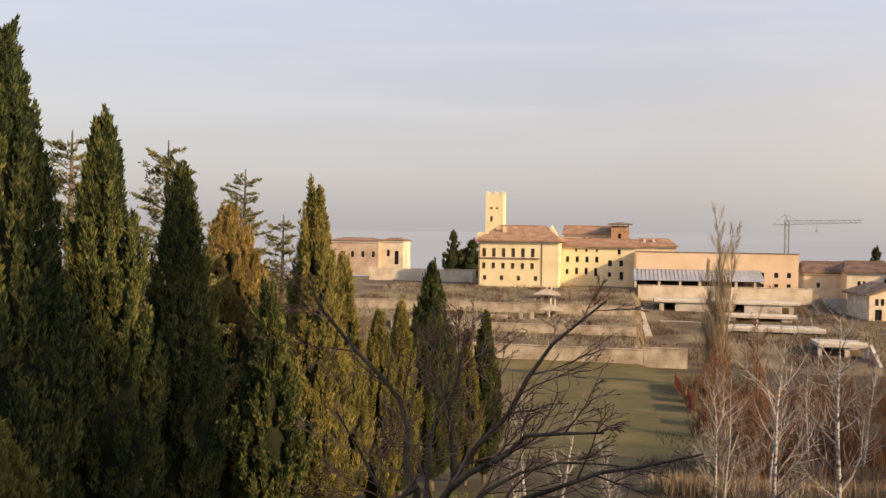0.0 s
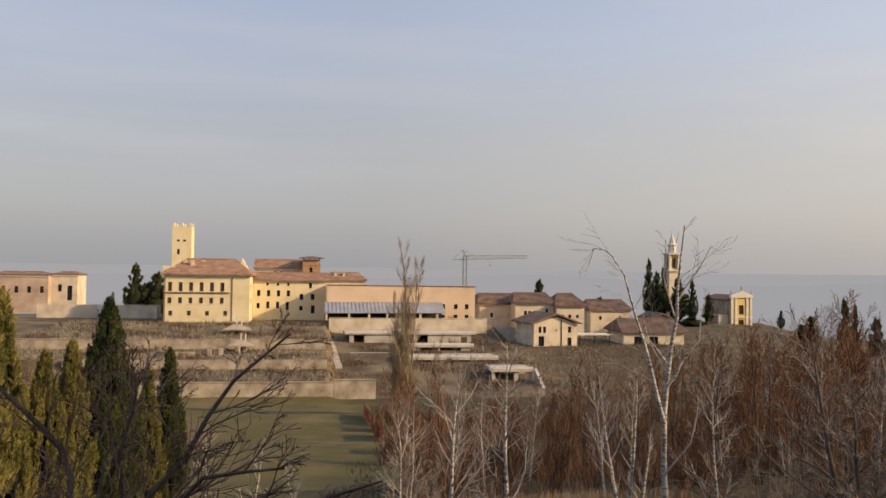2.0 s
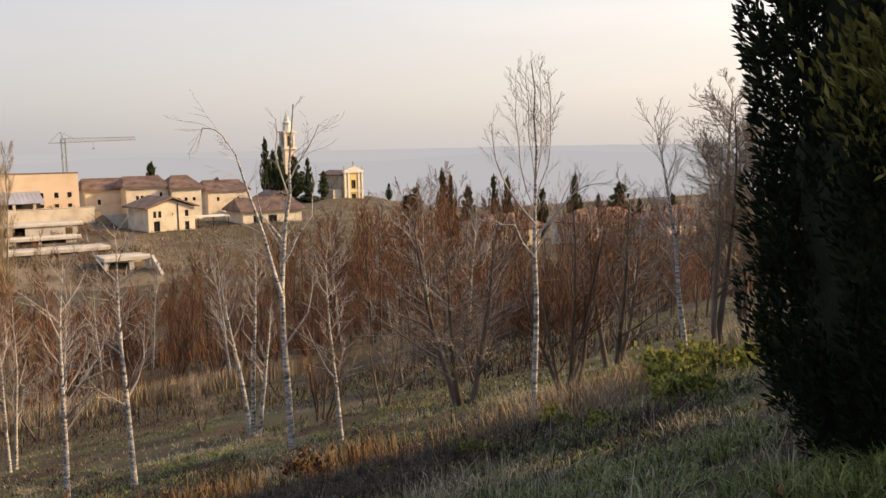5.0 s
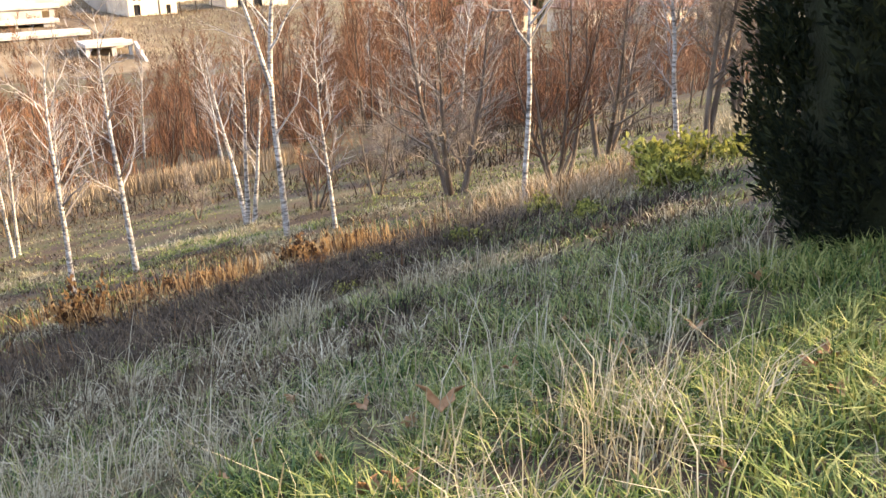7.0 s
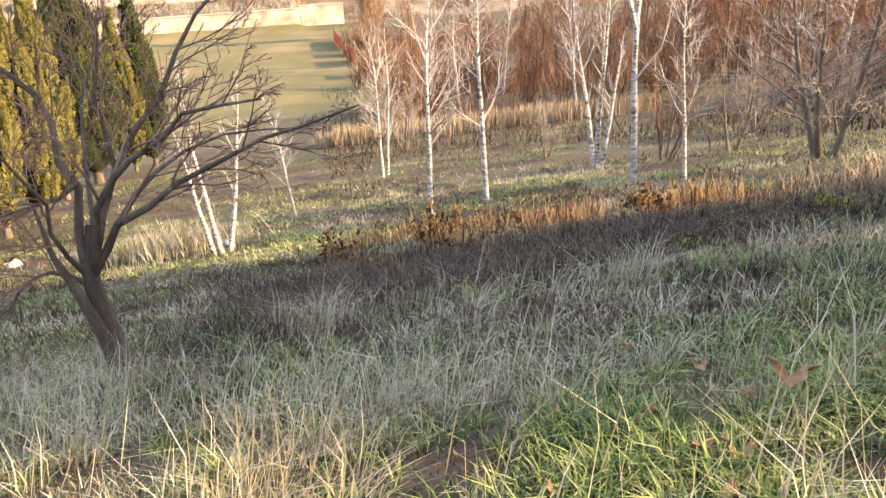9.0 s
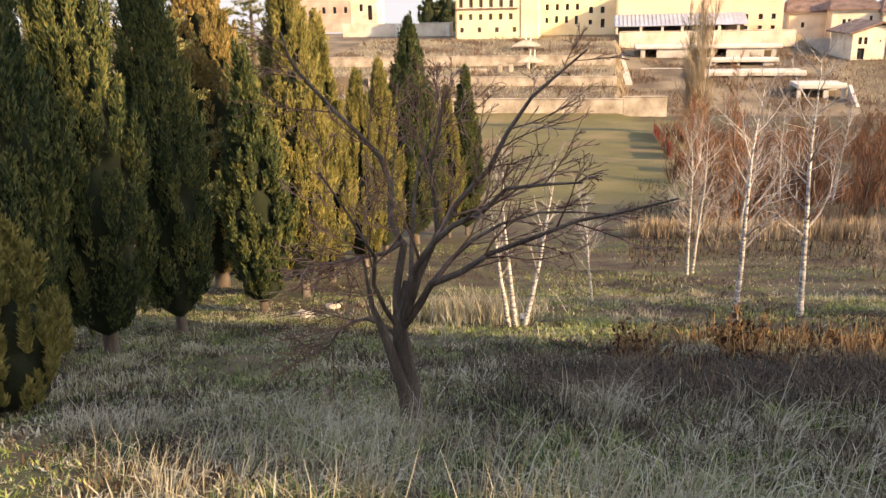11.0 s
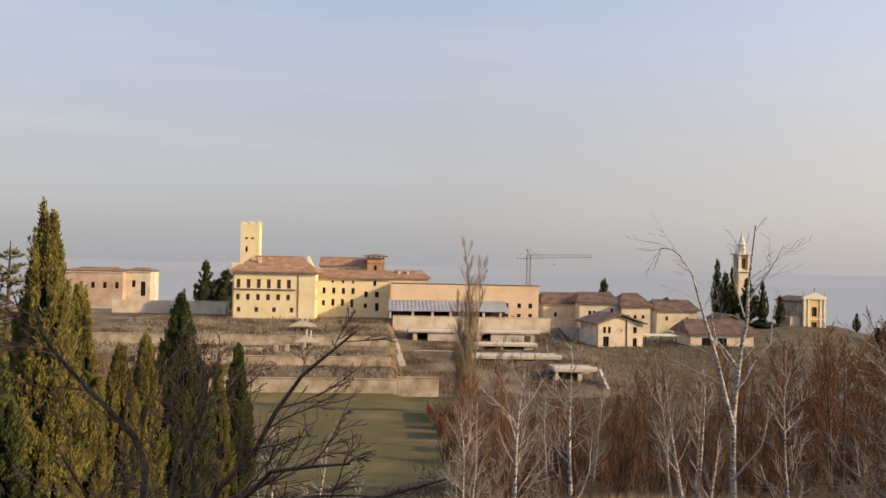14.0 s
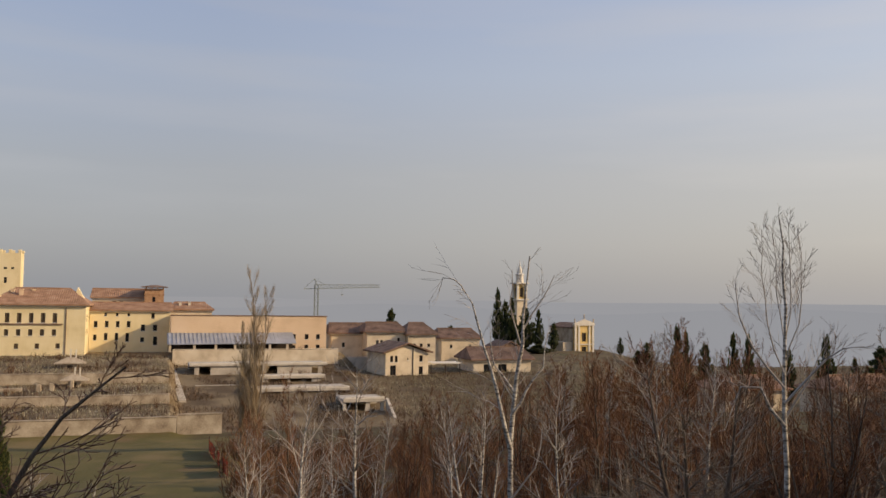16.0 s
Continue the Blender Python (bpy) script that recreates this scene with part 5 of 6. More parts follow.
stand(poplar, x, y)
again(poplar, x - 1.6, y + 1.0, 90, 0.9, 0.78)

# red-brown thicket and young wood between the slope and the town
rng = random.Random(77)
wood_l = "leafless red-brown young tree in a thicket"
W = [bare_tree("bare_tree", wood_l, "tree", 340 + i, 7.0, 0.06, M["dark_bark"], M["twig"], (14, 12, 9, 15, 8)[i], 3, 0.36, (0.55, 0.7, 0.5, 0.6, 0.55)[i], 0.07, (0.15, 0.25, 0.1, 0.3, 0.1)[i], stems=(1, 1, 2, 1, 3)[i], stem_spread=0.16, thin=0.011, group="young wood in the valley") for i in range(5)]
for i, w in enumerate(W):
    stand(w, 30 + i * 6, 52 + i * 3, i * 40)
made = 0
while made < 190:
    az, r = rng.uniform(17, 66), 32 + 110 * rng.random() ** 1.2
    x, y = polar(az, r)
    edge = line(az, [(17, 62), (22, 58), (26, 52), (33, 48), (40, 44), (50, 36), (66, 30)])
    u, v = x * TC - y * TS, x * TS + y * TC
    top = line(az, [(17, -7.5), (20, -5.5), (25, -7.5), (31, -6.0), (36, -4.6), (41, -3.9), (46, -2.5), (52, -3.2), (60, -3.6), (66, -2.5)]) + rng.uniform(-2.2, 0.3)
    h = r * math.tan(radians(top)) - ground(x, y)
    if r < edge or h < 2.5 or h > 14 or v > 139 or (v > 100 and u < 22):
        continue
    again(rng.choice(W), x, y, rng.uniform(0, 360), h / 7.0 * rng.uniform(0.8, 1.1), h / 7.0, label=wood_l)
    made += 1
for i in range(60):
    az, r = rng.uniform(33, 64), rng.uniform(145, 225)
    x, y = polar(az, r)
    top = line(az, [(33, -5.4), (38, -4.8), (41, -3.6), (46, -3.6), (64, -4.2)]) + rng.uniform(-1.6, 0.2)
    h = r * math.tan(radians(top)) - ground(x, y)
    if 3 < h < 16:
        again(W[i % 5], x, y, az * 77, h / 7.0, label="leafless brown tree on the far hillside")
for az, r, h in ((23.5, 52, 6.5), (26.5, 60, 7), (31.5, 46, 7), (33, 58, 8), (38.8, 60, 9), (41, 70, 10), (45, 52, 8.5), (47.5, 50, 8.5), (21.2, 48, 6)):
    x, y = polar(az, r)
    again(rng.choice((B1, B2)), x, y, az * 50, h / 6.0, label="pale birch rising out of the young wood")

# low bushy thicket of fine red-brown shoots between the young trees
bush_l = "dense leafless thicket bush of red-brown shoots"
H = [bare_tree("thicket_bush", bush_l, "bush", 380 + i, 3.0, 0.03, M["dark_bark"], M["twig"], 9, 2, 0.42, 0.5, 0.08, 0.08, stems=7, stem_spread=0.42, thin=0.012, group="thicket in the valley") for i in range(3)]
for i, w in enumerate(H):
    stand(w, *polar(20 + 4 * i, 58 + 6 * i), i * 40)
made = 0
while made < 210:
    az, r = rng.uniform(15.5, 62), rng.uniform(42, 128)
    x, y = polar(az, r)
    u, v = x * TC - y * TS, x * TS + y * TC
    edge = line(az, [(15, 100), (17, 74), (20, 52), (26, 47), (33, 44), (40, 42), (50, 38), (62, 34)])
    if r < edge or v > 138 or noise.noise((x * 0.07, y * 0.07, 1)) < -0.25:
        continue
    again(H[made % 3], x, y, rng.uniform(0, 360), rng.uniform(0.9, 1.7), rng.uniform(0.6, 1.6))
    made += 1

for i in range(34):
    u, v = rng.uniform(-58, 44), rng.choice((150, 156, 168, 175, 188, 196, 206, 216)) + rng.uniform(-2.5, 2.5)
    again(H[i % 3], u * TC + v * TS, -u * TS + v * TC, i * 47, rng.uniform(0.5, 1.0), rng.uniform(0.35, 0.8), label="brown leafless bush on the dry terraces")

# cedars behind the cypress row


def cedar(seed, height, reach, label):
    g, rng = np.random.default_rng(seed), random.Random(seed)
    root = tagged(new("cedar_tree"), label, "cedar tree")
    trunk, wood = Wood(), Wood()
    trunk.tube([Vector((0, 0, -0.5)), Vector((0, 0, height * 0.5)), Vector((0.1, 0, height))], [0.28, 0.16, 0.02], 8)
    raw_part("trunk", trunk.data(), M["bark"], root, smooth=True)
    cs, os = [], []
    tiers = int(height / 0.65)
    for i in range(tiers * 5):
        k = 0.2 + 0.79 * (i // 5) / tiers
        le = reach * (1.02 - k) ** 0.7 * rng.uniform(0.55, 1.2) + 0.25
        a = i * 1.31 + rng.uniform(-0.3, 0.3)
        pts = limb(rng, Vector((0, 0, height * k + rng.uniform(-0.25, 0.25))), Vector((math.cos(a), math.sin(a), rng.uniform(0.25, 0.6))), le, 5, 0.04, -0.02)
        wood.tube(pts, [0.035 * (1 - k) + 0.012 - 0.002 * j for j in range(6)], 4)
        side = Vector((-math.sin(a), math.cos(a), 0))
        for j in range(int(12 + 14 * le)):
            # flat side twigs, shorter towards the tip, each set with needles
            s = rng.uniform(0.6, 4.99)
            p = pts[int(s)].lerp(pts[int(s) + 1], s % 1)
            d = (side * rng.choice((-1, 1)) + (pts[5] - pts[0]).normalized() * 0.8 + Vector((0, 0, rng.uniform(-0.25, 0.2)))).normalized()
            n = le * 0.34 * (1.1 - s / 5.5) + 0.08
            for q in range(int(4 + n * 17)):
                cs.append(p + d * (n * rng.random()) + Vector((rng.gauss(0, 0.012), rng.gauss(0, 0.012), rng.gauss(0, 0.015))))
                os.append(d)
    raw_part("bough_frame", wood.data(), M["bark"], root)
    c = np.array(cs)
    raw_part("crown", tufts(g, c, np.array(os), 0.10, 0.3, 0.7, slim=0.13), M["cedar"], root)
    return root


for az, r, el, reach, seed in ((-18.3, 27, 5.95, 2.9, 401), (-13.4, 34, 4.25, 2.6, 402), (-24.0, 24, 6.3, 2.2, 403), (-10.9, 36, 1.3, 2.4, 404)):
    x, y = polar(az, r)
    stand(cedar(seed, r * math.tan(radians(el)) - ground(x, y), reach, "spreading cedar with tiered grey-green boughs"), x, y, seed)

# ---- undergrowth ----
gen = np.random.default_rng(11)


def blades(name, label, category, xy, length, width, lean, material, drift=(0.0, 0.0), seed=0, droop=0.35, ways=None):
    """Loose blades of grass rooted in the ground: two tapering pieces each, bent over. One object of kind stuff."""
    g = np.random.default_rng(seed)
    n = len(xy)
    base = np.array([(x, y, ground(x, y) - 0.01) for x, y in xy])
    L = length[0] + (length[1] - length[0]) * g.random(n) ** 1.6
    a = g.uniform(0, 2 * np.pi, n) if ways is None else np.array(ways) + g.normal(0, 0.5, n)
    tilt = np.abs(g.normal(0, lean, n))
    d = np.stack([np.cos(a) * tilt + drift[0], np.sin(a) * tilt + drift[1], np.ones(n)], 1)
    d /= np.linalg.norm(d, axis=1)[:, None]
    side = np.stack([-np.sin(a + g.normal(0, 0.8, n)), np.cos(a), np.zeros(n)], 1)
    side /= np.linalg.norm(side, axis=1)[:, None] + 1e-6
    w = (width * g.uniform(0.6, 1.4, n) / 2)[:, None]
    mid = base + d * (L * 0.55)[:, None]
    bend = np.stack([np.cos(a), np.sin(a), np.zeros(n)], 1) * (L * droop * g.random(n))[:, None]
    tip = mid + d * (L * 0.45)[:, None] + bend - np.array([0, 0, 1]) * (L * droop * 0.4 * g.random(n))[:, None]
    vs = np.stack([base - side * w, base + side * w, mid + side * w * 0.8, mid - side * w * 0.8, tip], 1).reshape(-1, 3)
    k = (np.arange(n) * 5)[:, None]
    faces = (k + np.array([0, 1, 2, 3])).tolist() + (k + np.array([3, 2, 4])).tolist()
    return tagged(mesh_ob(name, vs.tolist(), faces, material), label, category, kind="stuff")


def sector(n, az0, az1, r0, r1, keep=None, power=1.0, clump=0.0):
    """Random points in a sector round the viewer; keep(x, y) in 0 to 1 thins them out; clump draws them into tussocks."""
    out = []
    while len(out) < n:
        a, r = math.radians(gen.uniform(az0, az1)), r0 + (r1 - r0) * gen.random() ** power
        x, y = r * math.sin(a), r * math.cos(a)
        if keep and gen.random() > keep(x, y):
            continue
        if clump:
            cx, cy = round(x / clump) * clump, round(y / clump) * clump
            j = noise.noise((cx * 9.1, cy * 7.3, 0)) * 0.4
            f = 0.55 * gen.random()
            x, y = x + (cx + j * clump - x) * f, y + (cy + j * clump - y) * f
        out.append((x, y))
    return out


def patch(s, lo, hi, seed=0.0):
    return lambda x, y: ease(lo, hi, noise.noise((x * s, y * s, seed)))


def hollow(x, y):
    """One in the overgrown, shaded hollow below the bank, nought outside it."""
    k = min(1, max(0, (x - 1.0) / 9.0))
    return (1 - ease(1.0, 2.6, abs(y - (9.8 - 1.0 * k)))) * ease(0.2, 2.0, x) * (1 - ease(9.5, 12.0, x))


def bank_green(x, y):
    """Green on the near right of the bank, fading to straw downhill and to the left."""
    return ease(-0.35, 0.35, noise.noise((x * 0.7, y * 0.7, 4)) + (x * 0.9 - y * 0.75) * 0.35 + 0.1)


def tussocks(centres, per, size):
    """Points of many tussocks, and the way outwards from the heart of each."""
    pts, ways = [], []
    for x, y in centres:
        k = gen.uniform(0.5, 1.5)
        for _ in range(max(4, int(per * k))):
            w, r = gen.uniform(0, 2 * math.pi), size * k * math.sqrt(gen.random())
            pts.append((x + r * math.cos(w), y + r * math.sin(w)))
            ways.append(w)
    return pts, ways


near_green = lambda x, y: min(1, 0.16 + bank_green(x, y)) * ease(-0.35, 0.0, noise.noise((x * 1.3, y * 1.3, 6)))
pts, ways = tussocks(sector(1500, -18, 88, 1.3, 8.5, near_green, 0.8), 36, 0.10)
blades("grass", "lush green grass tussocks on the bank", "grass", pts, (0.06, 0.23), 0.010, 0.6, M["grass"], (0.05, 0.05), 1, 0.9, ways)
pts, ways = tussocks(sector(300, -26, 70, 1.9, 9.0, lambda x, y: 0.12 + 0.88 * ease(-0.1, 0.25, noise.noise((x * 0.55, y * 0.55, 2)) - (x - 1.5) * 0.06), 0.8), 24, 0.13)
blades("dry_grass", "tussocks of bleached dry grass leaning in the wind", "grass", pts, (0.15, 0.62), 0.006, 0.5, M["straw"], (0.28, 0.12), 3, 0.9, ways)
blades("dry_grass", "single tall bleached grass stems", "grass", sector(300, -20, 70, 2.0, 8.0), (0.4, 0.95), 0.006, 0.3, M["straw"], (0.3, 0.1), 33, 0.35)
blades("grass", "short green growth between the tussocks", "grass", sector(22000, -30, 88, 1.3, 10, lambda x, y: 0.15 + 0.85 * ease(-0.2, 0.2, noise.noise((x * 0.8, y * 0.8, 26))), 0.8), (0.03, 0.11), 0.009, 1.1, M["grass"], (0, 0), 34, 0.6)
blades("grass", "short dry grass thatch on the bank", "grass", sector(15000, -28, 88, 1.4, 9.0, lambda x, y: (1 - 0.5 * bank_green(x, y)) * ease(-0.1, 0.15, noise.noise((x * 1.1, y * 1.1, 16))), 0.75, 0.3), (0.04, 0.15), 0.008, 1.1, M["straw"], (0.1, 0.1), 2)
blades("grass", "brown dead grass and litter on the bank", "grass", sector(22000, -28, 88, 1.5, 9.0, None, 0.75, 0.25), (0.03, 0.13), 0.009, 1.3, M["litter"], (0.1, 0.1), 14)
blades("dry_grass", "grey withered grass and stalks", "grass", sector(1000, -10, 74, 4.0, 11, lambda x, y: patch(0.6, 0.0, 0.25, 5.0)(x, y) * (1 - 0.8 * hollow(x, y)), 0.9, 0.5), (0.08, 0.38), 0.008, 0.8, M["reed"], (0.1, 0.05), 4)
blades("undergrowth", "dark dead bramble stalks below the bank", "undergrowth", sector(16000, -2, 62, 6.4, 12.5, lambda x, y: ease(-0.2, 0.2, noise.noise((x * 0.35, y * 0.35, 9)) + 0.1), 1.0, 0.6), (0.05, 0.28), 0.011, 1.3, M["litter"], (0, 0), 5, 0.8)
blades("turf", "brown winter turf on the slope", "turf", sector(46000, -30, 84, 7, 40, patch(0.22, -0.3, 0.25, 1.0), 0.8, 0.6), (0.05, 0.18), 0.022, 1.2, M["litter"], (0, 0), 6)
blades("turf", "straw-coloured winter turf on the slope", "turf", sector(10000, -30, 84, 7, 42, lambda x, y: patch(0.3, 0.0, 0.3, 6.0)(x, y) * (1 - hollow(x, y)), 0.8, 0.6), (0.04, 0.18), 0.020, 1.2, M["straw"], (0, 0), 7)
blades("turf", "green patches of winter turf on the slope", "turf", sector(46000, -30, 84, 7, 42, patch(0.16, -0.15, 0.35, 3.0), 0.8, 0.6), (0.04, 0.14), 0.022, 1.1, M["grass"], (0, 0), 8)
blades("turf", "low green and brown turf below the cypress row", "turf", sector(26000, -32, 12, 5.5, 27, patch(0.35, -0.25, 0.2, 23.0), 0.85, 0.4), (0.03, 0.12), 0.018, 1.2, M["grass"], (0, 0), 15, 0.6)
blades("turf", "flattened straw turf below the cypress row", "turf", sector(16000, -32, 14, 5.5, 27, patch(0.5, -0.05, 0.3, 33.0), 0.85, 0.4), (0.03, 0.12), 0.016, 1.4, M["straw"], (0, 0), 16, 0.6)
pts, ways = tussocks(sector(1500, -30, 66, 5.0, 24, lambda x, y: patch(0.5, -0.05, 0.25, 51.0)(x, y) * (1 - hollow(x, y)), 0.9), 22, 0.16)
blades("turf", "bleached grass tufts on the slope below the bank", "turf", pts, (0.05, 0.26), 0.012, 0.8, M["straw"], (0.06, 0.02), 51, 0.8, ways)
pts, ways = tussocks(sector(1700, -30, 66, 5.0, 26, patch(0.4, -0.05, 0.25, 61.0), 0.9), 24, 0.18)
blades("turf", "fresh green grass tufts on the slope below the bank", "turf", pts, (0.04, 0.18), 0.013, 0.8, M["grass"], (0, 0), 52, 0.8, ways)
pts, ways = tussocks(sector(1500, -26, 66, 5.5, 20, patch(0.35, -0.1, 0.25, 71.0), 0.9), 26, 0.2)
blades("undergrowth", "dark withered weeds and leaf litter on the slope", "undergrowth", pts, (0.05, 0.24), 0.014, 1.0, M["litter"], (0, 0), 53, 0.6, ways)
# brambles in the hollow; their dark colour and density also paint its shade
pts, ways = tussocks(sector(620, 0, 62, 6.5, 13, hollow, 1.0), 36, 0.26)
blades("undergrowth", "tangled bramble stalks that darken the shaded hollow", "undergrowth", pts, (0.08, 0.42), 0.012, 1.0, M["litter"], (0, 0), 54, 0.9, ways)
blades("dry_grass", "tall tawny withered weeds under the rusty tree", "grass", [(12.0 + gen.normal(0, 1.2), 8.2 + gen.normal(0, 0.9)) for _ in range(2600)], (0.2, 0.75), 0.009, 0.4, M["reed"], (0, 0), 55, 0.4)
blades("dry_grass", "golden dry grass tussocks among the birches", "grass", [(1.1 + gen.normal(0, 0.7), 19.3 + gen.normal(0, 0.6)) for _ in range(1500)] + [(17.6 + gen.normal(0, 0.5), 8.0 + gen.normal(0, 0.4)) for _ in range(500)], (0.3, 0.9), 0.02, 0.35, M["straw"], (0, 0), 9)
reeds = []
for _ in range(9000):
    k = gen.random()
    reeds.append((11.0 + 15.5 * k + gen.normal(0, 0.35), 43.6 - 7.0 * k + gen.normal(0, 0.5)))
blades("reeds", "pale dry reeds in a long strip at the slope's foot", "reeds", reeds, (0.5, 1.3), 0.03, 0.12, M["reed"], (0, 0), 10, 0.1)


def scrub(n, us, vs, length, material, seed, label, keep=None):
    pts = []
    while len(pts) < n:
        u, v = gen.uniform(*us), gen.uniform(*vs)
        if keep and gen.random() > keep(u, v):
            continue
        pts.append((u * TC + v * TS, -u * TS + v * TC))
    blades("scrub", label, "scrub", pts, length, 0.075, 0.9, material, (0, 0), seed)


blades("undergrowth", "brown leafless undergrowth in the young wood", "undergrowth", sector(26000, 18, 68, 48, 118, patch(0.06, -0.25, 0.25, 2.0)), (0.6, 3.2), 0.035, 0.4, M["twig"], (0, 0), 41, 0.3)
blades("undergrowth", "dark dead stalks between the saplings", "undergrowth", sector(16000, 14, 72, 26, 80, patch(0.09, -0.2, 0.25, 12.0)), (0.15, 0.8), 0.035, 0.7, M["litter"], (0, 0), 42, 0.4)
thick = lambda u, v: ease(-0.15, 0.3, noise.noise((u * 0.11, v * 0.11, 3)))
scrub(14000, (-60, 3), (146, 224), (0.25, 1.0), M["straw"], 21, "dry straw grass on the terraces", lambda u, v: 1 - 0.8 * thick(u, v))
scrub(16000, (-60, 44), (146, 224), (0.3, 1.6), M["scrub"], 22, "brown leafless scrub on the terraces", thick)
scrub(9000, (3, 46), (146, 212), (0.2, 0.9), M["scrub"], 27, "brown weeds on the building site", thick)
scrub(12000, (42, 100), (140, 205), (0.2, 1.0), M["scrub"], 23, "brown rough grass and scrub on the hillside")
scrub(9000, (42, 120), (140, 240), (0.3, 1.2), M["straw"], 24, "dry rough grass on the hillside", thick)


def shrub(name, label, category, seed, w, h, n, size, leaf, twig):
    g, rng = np.random.default_rng(seed), random.Random(seed)
    root = tagged(new(name), label, category)
    cs = []
    for i in range(8):
        stems = Wood()
        d = shoot(rng, rng.uniform(0.1, 0.8))
        pts = limb(rng, Vector((rng.uniform(-1, 1) * w * 0.35, rng.uniform(-1, 1) * w * 0.25, -0.05)), d, h * rng.uniform(0.6, 1.1), 4, 0.15, 0.05)
        stems.tube(pts, [0.012, 0.01, 0.008, 0.006, 0.004], 4)
        raw_part("stem", stems.data(), twig, root)
        for _ in range(n // 8):
            s = rng.uniform(0.8, 3.99)
            cs.append(pts[int(s)].lerp(pts[int(s) + 1], s % 1) + Vector((rng.gauss(0, 0.1 * w), rng.gauss(0, 0.1 * w), rng.gauss(0, 0.06 * h))))
    c = np.array(cs)
    o = g.normal(0, 1, c.shape)
    o /= np.linalg.norm(o, axis=1)[:, None]
    raw_part("foliage", tufts(g, c, o, size, 0.5, 1.0), leaf, root)
    return root


R1 = shrub("rust_shrub", "low shrub with withered rust-brown leaves", "shrub", 501, 0.9, 0.55, 420, 0.11, M["rust"], M["litter"])
R2 = shrub("rust_shrub", "low shrub with withered rust-brown leaves", "shrub", 502, 0.7, 0.7, 320, 0.10, M["rust"], M["litter"])
rng = random.Random(9)
for i in range(11):
    k = i / 10
    x, y = 3.4 + 5.8 * k + rng.gauss(0, 0.35), 12.5 - 1.8 * k + rng.gauss(0, 0.9) + 0.5 * math.sin(k * 3)
    src = (R1, R2)[i % 2]
    (stand if i < 2 else again)(src, x, y, rng.uniform(0, 360), rng.uniform(0.55, 1.2), rng.uniform(0.5, 1.3))
spikes = []
for _ in range(6500):
    k = gen.random()
    j = 0.35 * noise.noise((k * 14, 0, 0))
    spikes.append((3.2 + 6.2 * k + gen.normal(0, 0.15), 12.5 - 1.9 * k + 0.5 * math.sin(k * 3) + gen.normal(0, 1.1) + j))
spikes += [(12.3 + gen.normal(0, 1.0), 8.6 + gen.normal(0, 0.8)) for _ in range(1500)]
spikes = [(x, y) for x, y in spikes if gen.random() < ease(-0.05, 0.2, noise.noise((x * 0.8, y * 0.8, 5)))]
blades("rust_stalks", "upright rust-brown withered stalks glowing in the sun", "undergrowth", spikes, (0.1, 0.6), 0.018, 0.4, M["rust"], (0, 0), 31, 0.12)
G1 = shrub("bramble_bush", "bushy green bramble with yellowing leaves", "bush", 511, 1.5, 0.75, 1300, 0.12, M["bramble"], M["litter"])
for i, (x, y, s) in enumerate(((12.8, 6.6, 1.0), (11.6, 6.0, 0.8), (13.9, 6.6, 0.9), (9.6, 6.4, 0.45), (8.4, 7.4, 0.4), (6.2, 7.4, 0.25), (10.6, 7.6, 0.5), (7.9, 8.6, 0.35))):
    (stand if i == 0 else again)(G1, x, y, i * 70, s)

# fallen leaves near the viewer
lv = []
for i in range(16):
    a = 2 * math.pi * i / 16
    r = 0.085 * (1.0 if i % 4 == 0 else 0.55 if i % 2 else 0.8)
    lv.append((r * math.cos(a), r * 0.8 * math.sin(a), 0.025 * math.cos(2 * a) + 0.03 * math.cos(a) ** 2))
leaf_me = [(0, 0, 0)] + lv + [(x, y, z - 0.004) for x, y, z in [(0, 0, 0)] + lv]
leaf_f = [(0, i + 1, (i + 1) % 16 + 1) for i in range(16)] + [(17, 17 + (i + 1) % 16 + 1, 17 + i + 1) for i in range(16)] + [(i + 1, 18 + i, 18 + (i + 1) % 16, (i + 1) % 16 + 1) for i in range(16)]
leaf = tagged(mesh_ob("fallen_leaf", leaf_me, leaf_f, M["dead_leaf"]), "curled brown fallen leaf lying in the grass", "leaf", "fallen leaves")
spots = [(2.94, 2.72), (2.12, 2.38), (2.25, 2.30)] + sector(26, 30, 80, 2.0, 6.0)
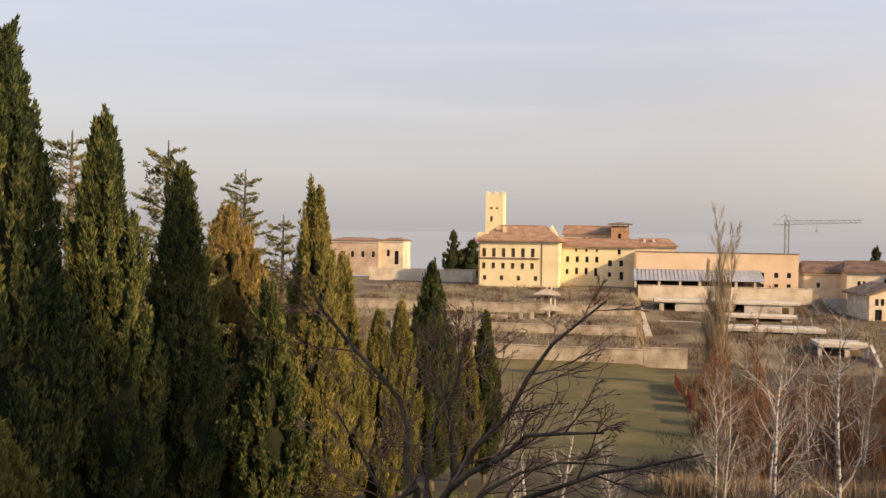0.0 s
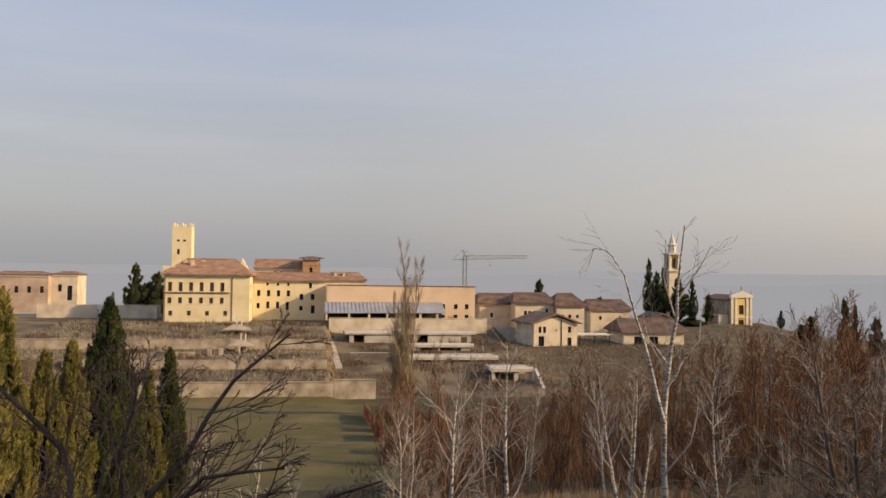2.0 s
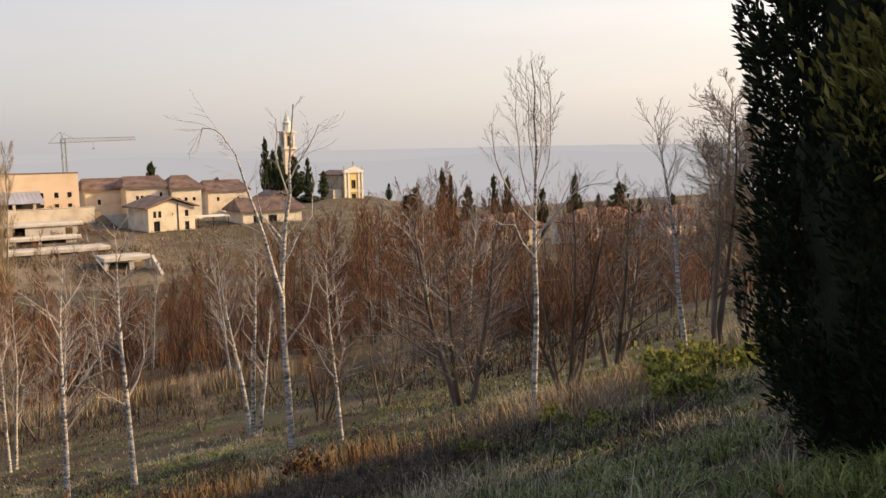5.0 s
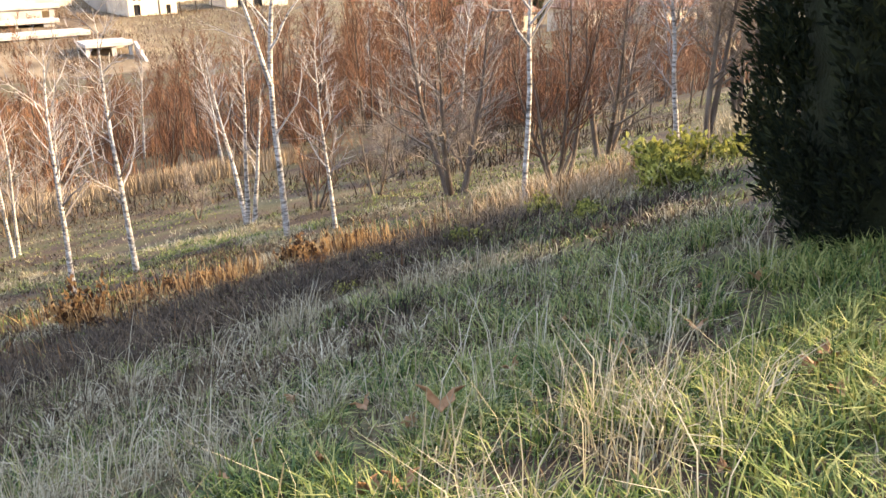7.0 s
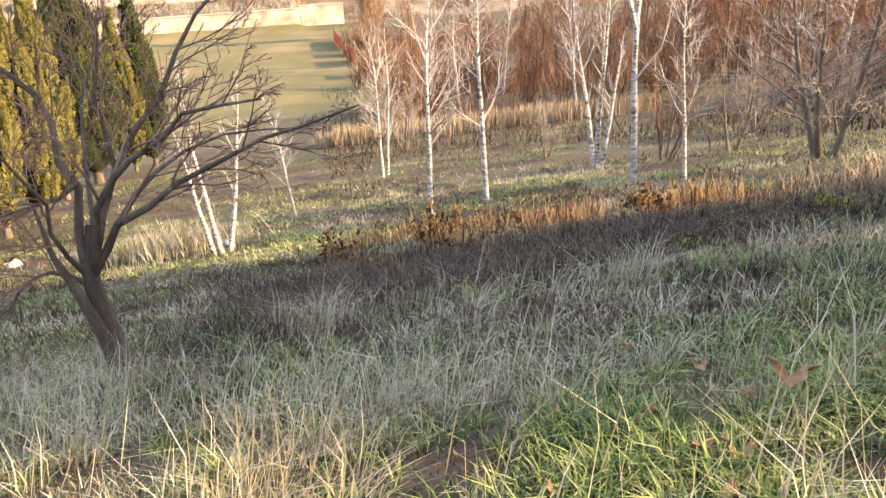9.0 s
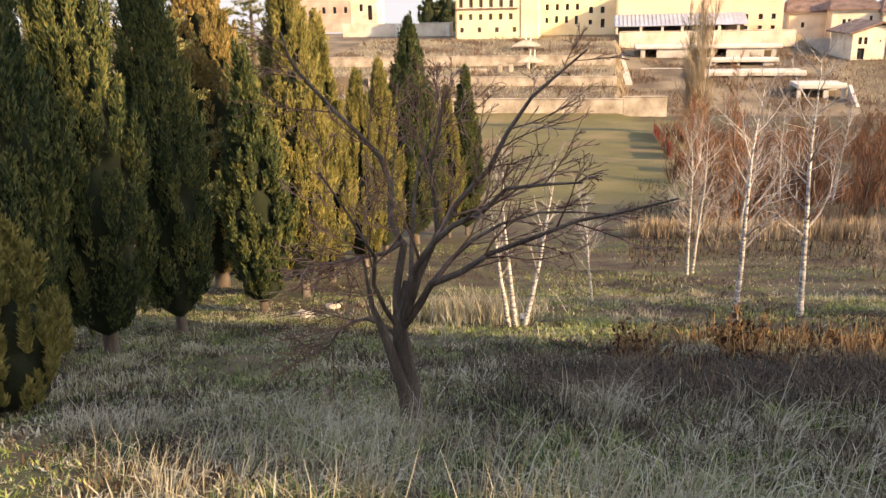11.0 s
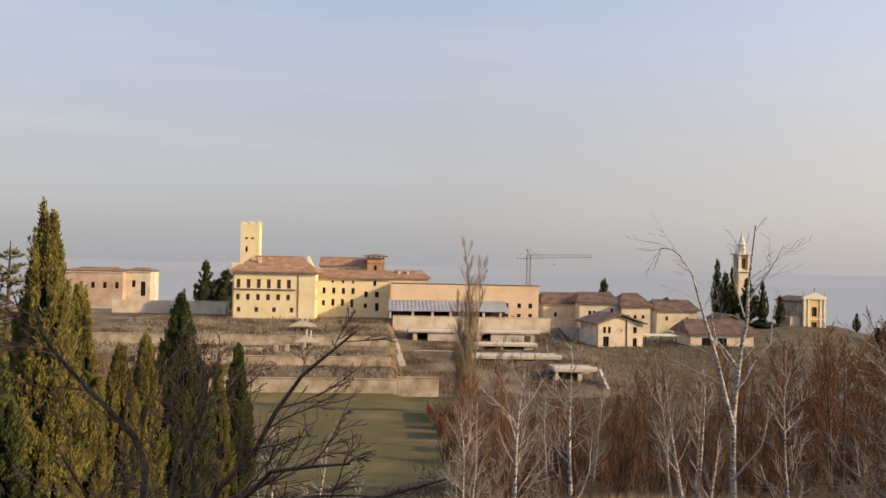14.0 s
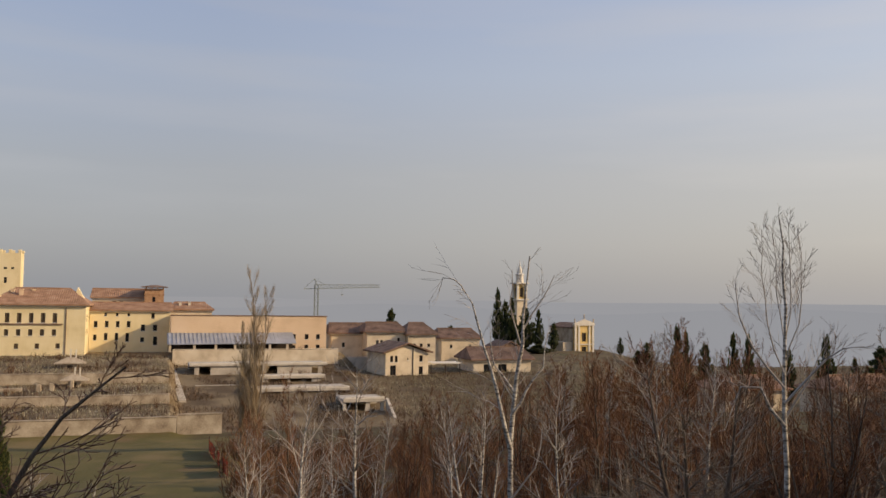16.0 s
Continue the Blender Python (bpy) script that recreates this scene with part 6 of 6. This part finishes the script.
for i, (x, y) in enumerate(spots):
    ob = leaf if i == 0 else copy_thing(leaf, Matrix.Identity(4))
    s = (1.6, 1.1, 1.1)[i] if i < 3 else rng.uniform(0.5, 0.95)
    ob.matrix_world = Matrix.Translation(spot(x, y) + Vector((0, 0, (0.2, 0.07, 0.07)[i] if i < 3 else 0.08))) @ Euler((rng.uniform(-0.45, 0.45), rng.uniform(-0.45, 0.45), rng.uniform(0, 6))).to_matrix().to_4x4() @ Matrix.Scale(s, 4)


def boulder(seed, s, label, x, y, material):
    bm = bmesh.new()
    bmesh.ops.create_icosphere(bm, subdivisions=2, radius=s)
    for v in bm.verts:
        v.co *= 1 + 0.35 * noise.noise(v.co * (1.4 / s) + Vector((seed, 0, 0)))
        v.co.z *= 0.6
    me = bpy.data.meshes.new("stone")
    bm.to_mesh(me)
    bm.free()
    me.materials.append(material)
    ob = tagged(new("stone", me), label, "stone")
    ob.location = spot(x, y)


boulder(1, 0.16, "pale stone lying in the grass", 2.25, 19.2, M["white"])
boulder(2, 0.3, "pale stone at the foot of the cypress row", -3.3, 20.6, M["stone"])
boulder(3, 0.25, "pale stone at the foot of the cypress row", -2.7, 22.2, M["stone"])

# orange safety netting at the edge of the site
net = tagged(new("safety_net"), "orange plastic safety netting sagging between stakes", "fence")
pa, pb = Vector((*polar(15.4, 121), 0)), Vector((*polar(18.2, 74), 0))
for i in range(15):
    q = pa.lerp(pb, i / 14)
    q.z = ground(q.x, q.y)
    part("stake", boxes((q.x - 0.05, q.x + 0.05, q.y - 0.05, q.y + 0.05, q.z - 0.5, q.z + 2.0)), M["bark"], net)
    if i in (0, 1, 2, 4, 6, 7, 10):
        bm = bmesh.new()
        nv = []
        for k in range(6):
            w = pa.lerp(pb, (i + k / 5) / 14)
            gz = ground(w.x, w.y)
            sag = 0.25 * math.sin(math.pi * k / 5) + 0.25 * noise.noise((i + k / 5, 0, 0))
            nv.append((bm.verts.new((w.x, w.y + 0.05 * math.sin(k * 2 + i), gz + 0.05)), bm.verts.new((w.x, w.y, gz + 1.8 - sag))))
        for a, b in zip(nv, nv[1:]):
            bm.faces.new((a[0], b[0], b[1], a[1]))
        bmesh.ops.solidify(bm, geom=bm.faces[:], thickness=0.03)
        part("net", bm, M["orange_net"], net)
